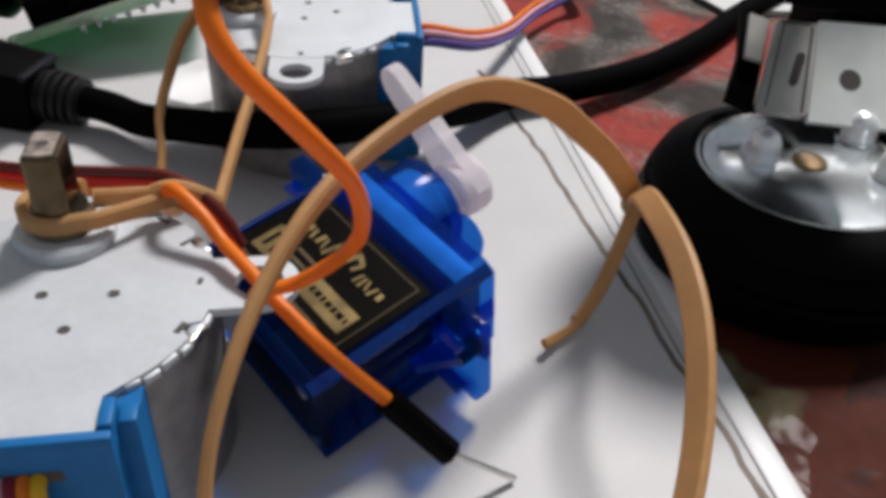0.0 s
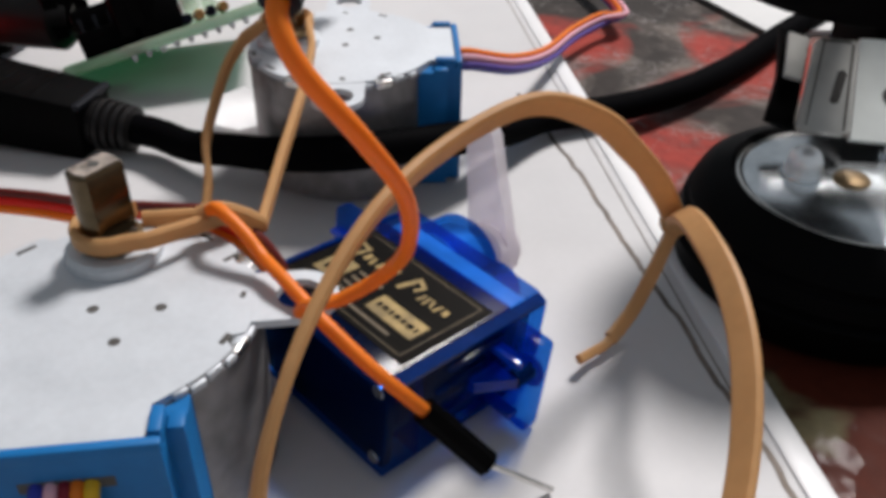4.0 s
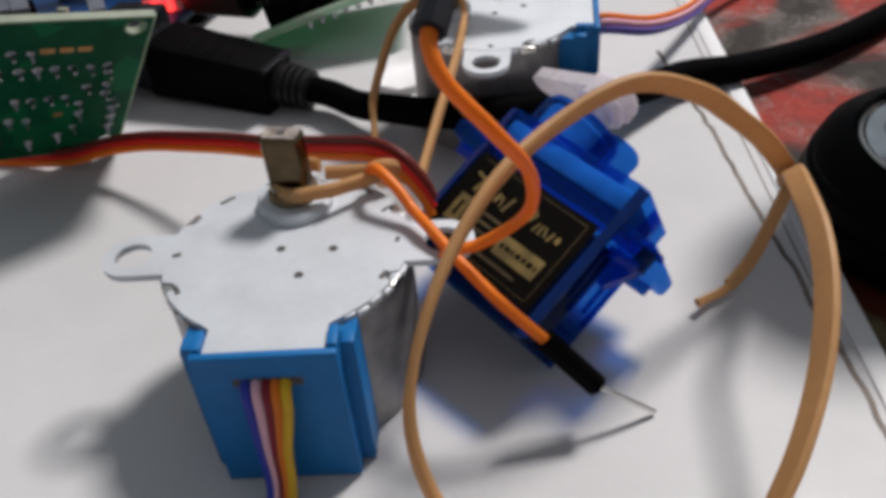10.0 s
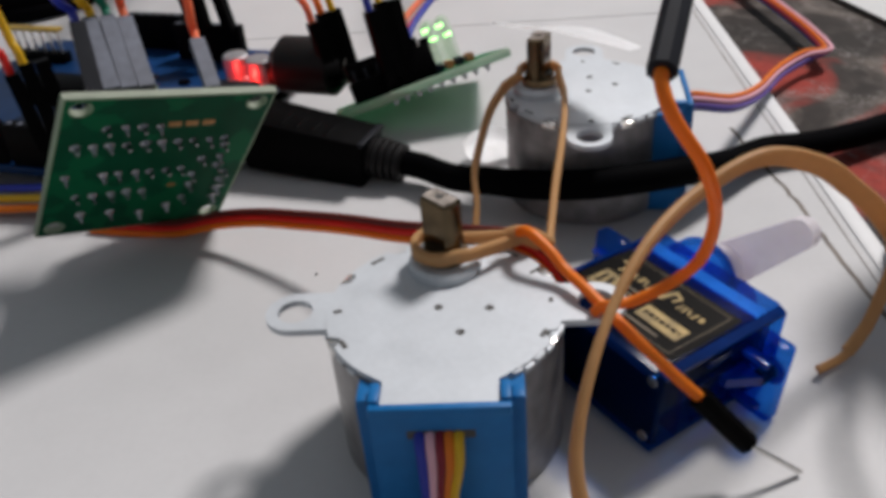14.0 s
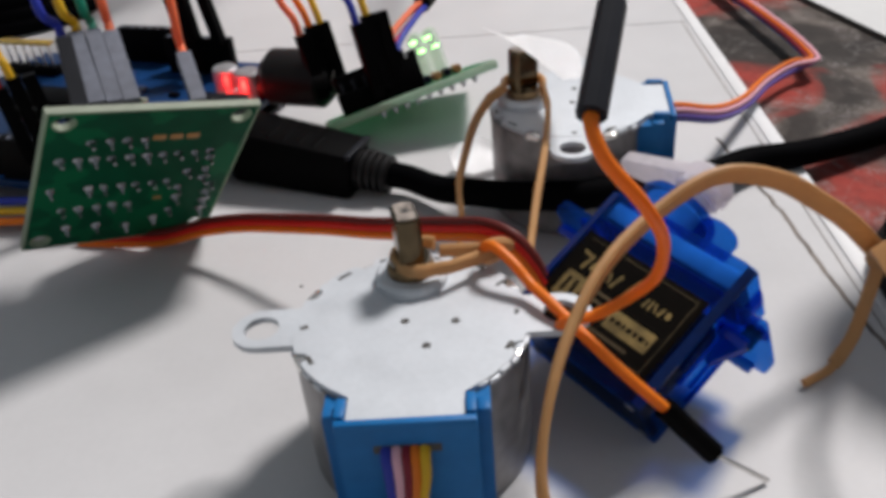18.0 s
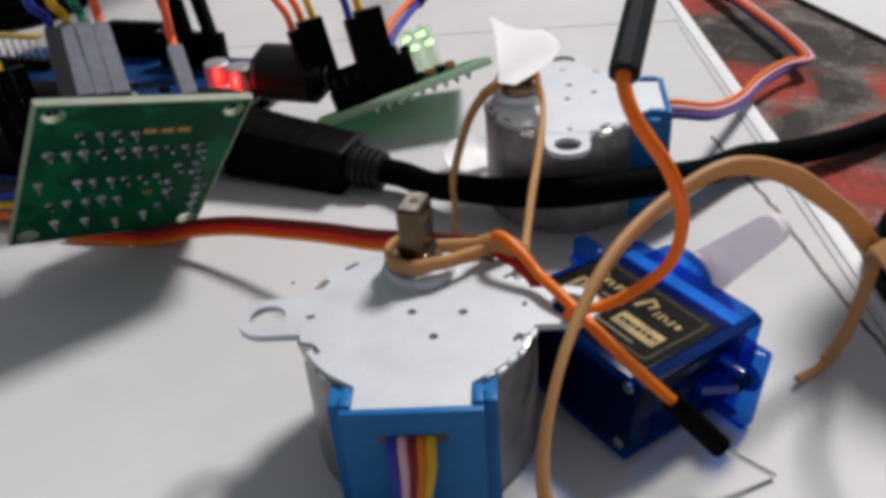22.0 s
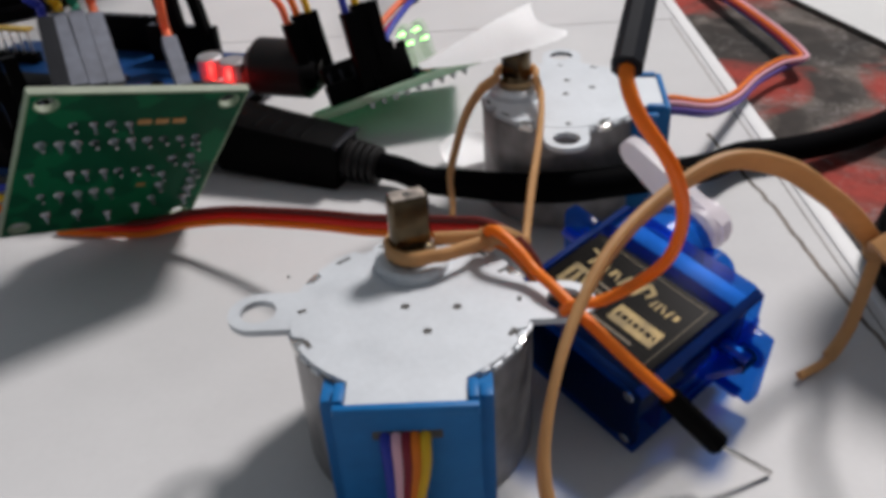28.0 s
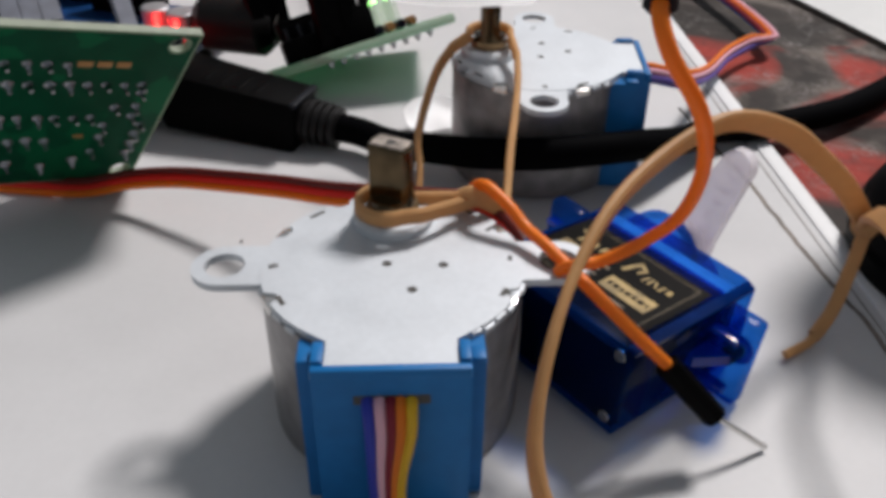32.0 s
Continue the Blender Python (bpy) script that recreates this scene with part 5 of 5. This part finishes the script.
# ---- what moves ----
NEAR_SHIFT = [
    (0, -0.10, -0.61, -0.94),
    (0.5, -0.64, -0.39, -0.21),
    (1, -0.72, -0.80, 0.18),
    (1.5, -0.45, -0.68, -0.19),
    (2, -0.48, -0.52, -0.43),
    (2.5, -0.39, -0.53, -0.60),
    (4.5, 0.01, -0.01, -0.02),
    (5, 0.51, -0.50, -0.34),
    (5.5, 0.61, -0.09, -0.42),
    (6, 0.84, -0.05, -0.58),
    (6.5, 0.81, 0.06, -0.27),
    (7, 0.70, 0.18, -0.15),
    (7.5, 0.85, 0.14, -0.28),
    (8, 0.98, 0.16, -0.36),
    (8.5, 0.43, -0.43, 0.20),
    (9, -0.50, -0.62, 1.40),
    (9.5, -0.91, -0.63, 0.77),
    (10, -1.05, -0.71, 0.53),
    (10.5, -0.69, -0.69, 0.18),
    (11, -0.29, -0.67, 0.24),
    (11.5, -0.15, -1.03, 0.01),
    (12, 0.15, -0.62, 0.22),
    (12.5, 0.29, -0.57, 0.00),
    (13, 0.51, -0.29, -0.17),
    (13.5, 0.85, -0.25, -0.43),
    (14, 0.30, -0.25, -0.68),
    (14.5, 0.60, 0.03, -0.42),
    (16.5, 0.69, 0.37, -0.03),
    (17, -0.54, -0.21, 0.60),
    (17.5, -1.04, -0.42, 0.86),
    (18, -1.16, -0.46, 0.82),
    (18.5, -0.98, -0.40, 0.59),
    (19, -0.75, -0.40, 0.36),
    (19.5, -0.54, -0.34, 0.02),
    (20, -0.35, -0.41, 0.09),
    (20.5, -0.22, -0.09, -0.22),
    (21, -0.10, 0.03, -0.22),
    (21.5, 0.11, 0.33, -0.23),
    (22, 0.34, 0.42, -0.28),
    (22.5, 0.49, 0.60, -0.24),
    (23, 0.43, 0.75, -0.19),
    (23.5, 0.65, 0.70, -0.23),
    (24, 0.69, 0.92, -0.27),
    (24.5, 0.69, 1.00, -0.29),
    (25, 0.29, 0.81, 0.78),
    (25.5, -0.71, 0.49, 0.78),
    (27.5, -0.78, 0.06, 0.40),
    (28, -0.45, 0.03, 0.01),
    (28.5, -0.25, 0.29, 0.38),
    (29, -0.10, 0.56, 0.04),
    (29.5, 0.01, 0.72, -0.12),
    (30, 0.13, 0.79, 0.17),
    (30.5, 0.20, 0.90, 0.05),
    (31, 0.38, 1.05, -0.24),
    (31.5, 0.35, 1.10, -0.30),
    (32, 0.44, 1.20, -0.31),
]
LOOP_ROWS = [
    (0, -0.10, -0.61, -0.94, 4.6, -4.4),
    (0.5, -0.64, -0.39, -0.21, 2.8, -2.5),
    (1, -0.72, -0.80, 0.18, 4.0, -3.4),
    (1.5, -0.45, -0.68, -0.19, 3.4, -3.5),
    (2, -0.48, -0.52, -0.43, 3.3, -2.8),
    (2.5, -0.39, -0.53, -0.60, 3.8, -3.5),
    (6, 0.84, -0.05, -0.58, 1.9, -0.5),
    (7, 0.70, 0.18, -0.15, 2.4, -1.1),
    (9, -0.50, -0.62, 1.40, 4.6, -3.0),
    (11.5, -0.15, -1.03, 0.01, 4.3, -1.0),
    (12, 0.15, -0.62, 0.22, 1.7, 0.1),
    (12.5, 0.29, -0.57, 0.00, 2.6, 0.3),
    (13, 0.51, -0.29, -0.17, 1.4, 0.9),
    (14, 0.30, -0.25, -0.68, -0.0, 0.4),
    (14.5, 0.60, 0.03, -0.42, 1.0, -0.4),
    (16.5, 0.69, 0.37, -0.03, 3.7, -1.3),
    (17, -0.54, -0.21, 0.60, 5.3, -3.4),
    (17.5, -1.04, -0.42, 0.86, 5.3, -3.8),
    (18, -1.16, -0.46, 0.82, 4.8, -3.5),
    (18.5, -0.98, -0.40, 0.59, 4.7, -3.0),
    (19, -0.75, -0.40, 0.36, 4.1, -3.1),
    (19.5, -0.54, -0.34, 0.02, 3.2, -2.6),
    (20, -0.35, -0.41, 0.09, 0.9, -1.4),
    (20.5, -0.22, -0.09, -0.22, 0.5, -1.0),
    (21, -0.10, 0.03, -0.22, 1.0, -0.6),
    (22, 0.34, 0.42, -0.28, 0.1, -0.2),
    (23, 0.43, 0.75, -0.19, 0.1, -0.5),
    (24, 0.69, 0.92, -0.27, 0.4, -1.0),
    (24.5, 0.69, 1.00, -0.29, -0.0, 0.3),
    (25, 0.29, 0.81, 0.78, 2.9, -1.9),
    (25.5, -0.71, 0.49, 0.78, 2.4, -2.9),
    (27.5, -0.78, 0.06, 0.40, 0.4, -1.8),
    (28, -0.45, 0.03, 0.01, 1.3, -0.3),
    (28.5, -0.25, 0.29, 0.38, 0.5, -0.7),
    (29, -0.10, 0.56, 0.04, -0.6, -0.2),
    (29.5, 0.01, 0.72, -0.12, -0.1, 0.1),
    (30, 0.13, 0.79, 0.17, -0.3, 0.3),
    (30.5, 0.20, 0.90, 0.05, -1.7, 0.5),
    (31, 0.38, 1.05, -0.24, -0.6, 0.2),
    (31.5, 0.35, 1.10, -0.30, -0.2, 0.0),
    (32, 0.44, 1.20, -0.31, 3.4, -0.9),
]
# Seconds, the servo's place, its turn as an axis times degrees, and the arm's angle.
SERVO_ROWS = [
    (0, 25.56, 7.37, 9.14, 13.3, -0.5, -59.9, -56),
    (0.5, 25.50, 7.05, 9.42, 14.9, -1.5, -59.6, -56),
    (1, 26.18, 7.77, 11.00, 24.3, -4.8, -53.6, -91),
    (1.5, 26.70, 8.30, 11.78, 30.4, -6.9, -49.0, -110),
    (2, 27.02, 9.09, 11.12, 26.9, -7.3, -48.8, -99),
    (2.5, 26.62, 8.09, 11.31, 26.1, -4.2, -49.7, -92),
    (3, 26.47, 7.68, 10.12, 17.5, 1.2, -50.8, -78),
    (3.5, 26.54, 7.45, 7.35, 3.4, 4.4, -52.8, -46),
    (4, 26.63, 7.44, 7.34, -2.5, 4.6, -53.5, -16),
    (4.5, 26.63, 7.44, 7.34, -2.5, 4.6, -53.5, 1),
    (5, 26.62, 7.44, 7.32, -2.4, 4.6, -53.6, 25),
    (5.5, 26.61, 7.43, 7.29, -2.2, 4.5, -53.7, 41),
    (6, 26.60, 7.43, 7.27, -2.1, 4.5, -53.7, 42),
    (6.5, 26.59, 7.43, 7.25, -1.9, 4.4, -53.8, 25),
    (7, 26.58, 7.42, 7.22, -1.8, 4.4, -53.8, 4),
    (7.5, 26.57, 7.42, 7.20, -1.6, 4.3, -53.9, -16),
    (8, 26.56, 7.42, 7.18, -1.5, 4.3, -53.9, -31),
    (8.5, 25.95, 7.21, 8.00, 7.9, 1.0, -57.3, -38),
    (9, 25.36, 6.70, 9.96, 17.9, -3.0, -59.6, -76),
    (9.5, 26.57, 8.17, 11.61, 28.9, -6.4, -50.1, -107),
    (10, 26.70, 8.30, 11.78, 30.4, -6.9, -49.0, -114),
    (10.5, 26.65, 8.16, 11.47, 27.5, -5.1, -49.4, -104),
    (11, 26.50, 7.75, 10.34, 18.9, 0.3, -50.6, -83),
    (11.5, 26.54, 7.45, 7.35, 3.4, 4.4, -52.8, -51),
    (12, 26.63, 7.44, 7.34, -2.5, 4.6, -53.5, -30),
    (12.5, 26.62, 7.44, 7.31, -2.3, 4.6, -53.6, -14),
    (13, 26.60, 7.43, 7.28, -2.1, 4.5, -53.7, 10),
    (13.5, 26.59, 7.43, 7.25, -1.9, 4.4, -53.8, 31),
    (14, 26.58, 7.42, 7.22, -1.7, 4.4, -53.8, 42),
    (14.5, 26.57, 7.42, 7.19, -1.5, 4.3, -53.9, 40),
    (15, 26.55, 7.41, 7.16, -1.4, 4.2, -54.0, 32),
    (15.5, 26.54, 7.41, 7.13, -1.2, 4.2, -54.0, 14),
    (16, 26.53, 7.41, 7.10, -1.0, 4.1, -54.1, -4),
    (16.5, 26.52, 7.40, 7.09, -0.8, 4.0, -54.2, -27),
    (17, 25.84, 7.17, 8.37, 9.7, 0.4, -57.9, -46),
    (17.5, 26.05, 7.64, 10.78, 22.8, -4.2, -54.7, -91),
    (18, 26.57, 8.17, 11.61, 28.9, -6.4, -50.1, -110),
    (18.5, 26.70, 8.30, 11.78, 30.4, -6.9, -49.0, -109),
    (19, 27.40, 8.18, 11.80, 27.0, -0.4, -48.8, -101),
    (19.5, 26.45, 7.61, 9.89, 16.0, 2.1, -51.0, -71),
    (20, 26.57, 7.45, 7.30, 1.4, 4.5, -53.0, -47),
    (20.5, 26.63, 7.44, 7.34, -2.5, 4.6, -53.5, -23),
    (21, 26.63, 7.44, 7.34, -2.5, 4.6, -53.5, -7),
    (21.5, 26.63, 7.44, 7.34, -2.5, 4.6, -53.5, 15),
    (22, 26.63, 7.44, 7.34, -2.5, 4.6, -53.5, 35),
    (22.5, 26.63, 7.44, 7.34, -2.5, 4.6, -53.5, 39),
    (23, 26.63, 7.44, 7.34, -2.5, 4.6, -53.5, 36),
    (23.5, 26.63, 7.44, 7.34, -2.5, 4.6, -53.5, 15),
    (24, 26.63, 7.44, 7.34, -2.5, 4.6, -53.5, -10),
    (24.5, 26.63, 7.44, 7.34, -2.5, 4.6, -53.5, -26),
    (25, 26.36, 7.35, 6.97, 1.6, 3.2, -55.1, -32),
    (25.5, 25.62, 7.09, 9.08, 13.2, -0.9, -59.0, -41),
    (26, 26.31, 7.90, 11.22, 25.8, -5.3, -52.4, -88),
    (26.5, 26.70, 8.30, 11.78, 30.4, -6.9, -49.0, -104),
    (27, 26.70, 8.30, 11.78, 30.4, -6.9, -49.0, -107),
    (27.5, 26.57, 7.95, 10.94, 23.2, -2.4, -50.1, -94),
    (28, 26.40, 7.47, 9.42, 13.2, 3.9, -51.3, -69),
    (28.5, 26.60, 7.44, 7.24, -0.5, 4.6, -53.3, -36),
    (29, 26.63, 7.44, 7.34, -2.5, 4.6, -53.5, -17),
    (29.5, 26.63, 7.44, 7.34, -2.5, 4.6, -53.5, 6),
    (30, 26.63, 7.44, 7.34, -2.5, 4.6, -53.5, 27),
    (30.5, 26.63, 7.44, 7.34, -2.5, 4.6, -53.5, 41),
    (31, 26.63, 7.44, 7.34, -2.5, 4.6, -53.5, 41),
    (31.5, 26.63, 7.44, 7.34, -2.5, 4.6, -53.5, 29),
    (32, 26.63, 7.44, 7.34, -2.5, 4.6, -53.5, 16),
]


# Seconds and the angle by which the loop leans over, about the line from its knot to its foot.
BAND_ROWS = [(0, 1.6), (1.5, 2.6), (2.5, 3.0), (3.5, 5.0), (5, 6.0), (8, 6.6), (9, 4.0), (10, 2.2), (11, 3.6), (12, 5.5), (13, 4.5), (14, -1.0), (16.5, -2.0), (17, -3.5), (18, -5.4), (19, -5.0), (20, -3.6), (22, -2.6), (24.5, -2.4), (26, -5.0), (27.5, -4.6), (29, -3.4), (30, -4.4), (32, -4.4)]


TURN_ROWS = [(0, 76), (4, 116), (8, 156), (12, 195), (14, 211), (16, 227), (18, 242), (20, 256.5), (22, 272), (24, 289), (26, 307), (28, 328), (30, 350.5), (32, 373)]


def motions():
    walk(band, [(t, place(*KNOT) @ Matrix.Rotation(radians(a), 4, SWING)) for t, a in BAND_ROWS])
    walk(motor_near, [(t, place(x, y, 0, 0, 0, a)) for t, x, y, a in NEAR_SHIFT])
    walk(jumper, [(t, place(18 + x, -2 + y, 20, 0, 0, a)) for t, x, y, a in NEAR_SHIFT])
    walk(loop, [(t, place(18 + x, -2 + y, 20, rx, ry, a)) for t, x, y, a, rx, ry in LOOP_ROWS])
    walk(servo, [(t, servo_pose(x, y, z, u, v, w)) for t, x, y, z, u, v, w, a in SERVO_ROWS])
    walk(lead, [(t, place(*ANCHOR) @ Matrix.Rotation(radians(-0.072 * (u + 2.5)), 4, Vector((0.459, 0.888, 0)))) for t, x, y, z, u, v, w, a in SERVO_ROWS])
    walk(horn, [(t, horn_pose(a)) for t, x, y, z, u, v, w, a in SERVO_ROWS])
    turn = [(t, 180 - a) for t, a in TURN_ROWS]
    walk(flag, [(t, place(S2.x + 0.37, S2.y - 0.48, 30.5, -3.9, -4.06) @ place(0, 0, 0, 0, 0, a)) for t, a in turn])
    walk(shaft_far, [(t, place(0, 8, 0, 0, 0, a + 15)) for t, a in turn])
    walk(shaft_near, [(t, place(0, 8, 0, 0, 0, a - 15)) for t, a in turn])


motions()
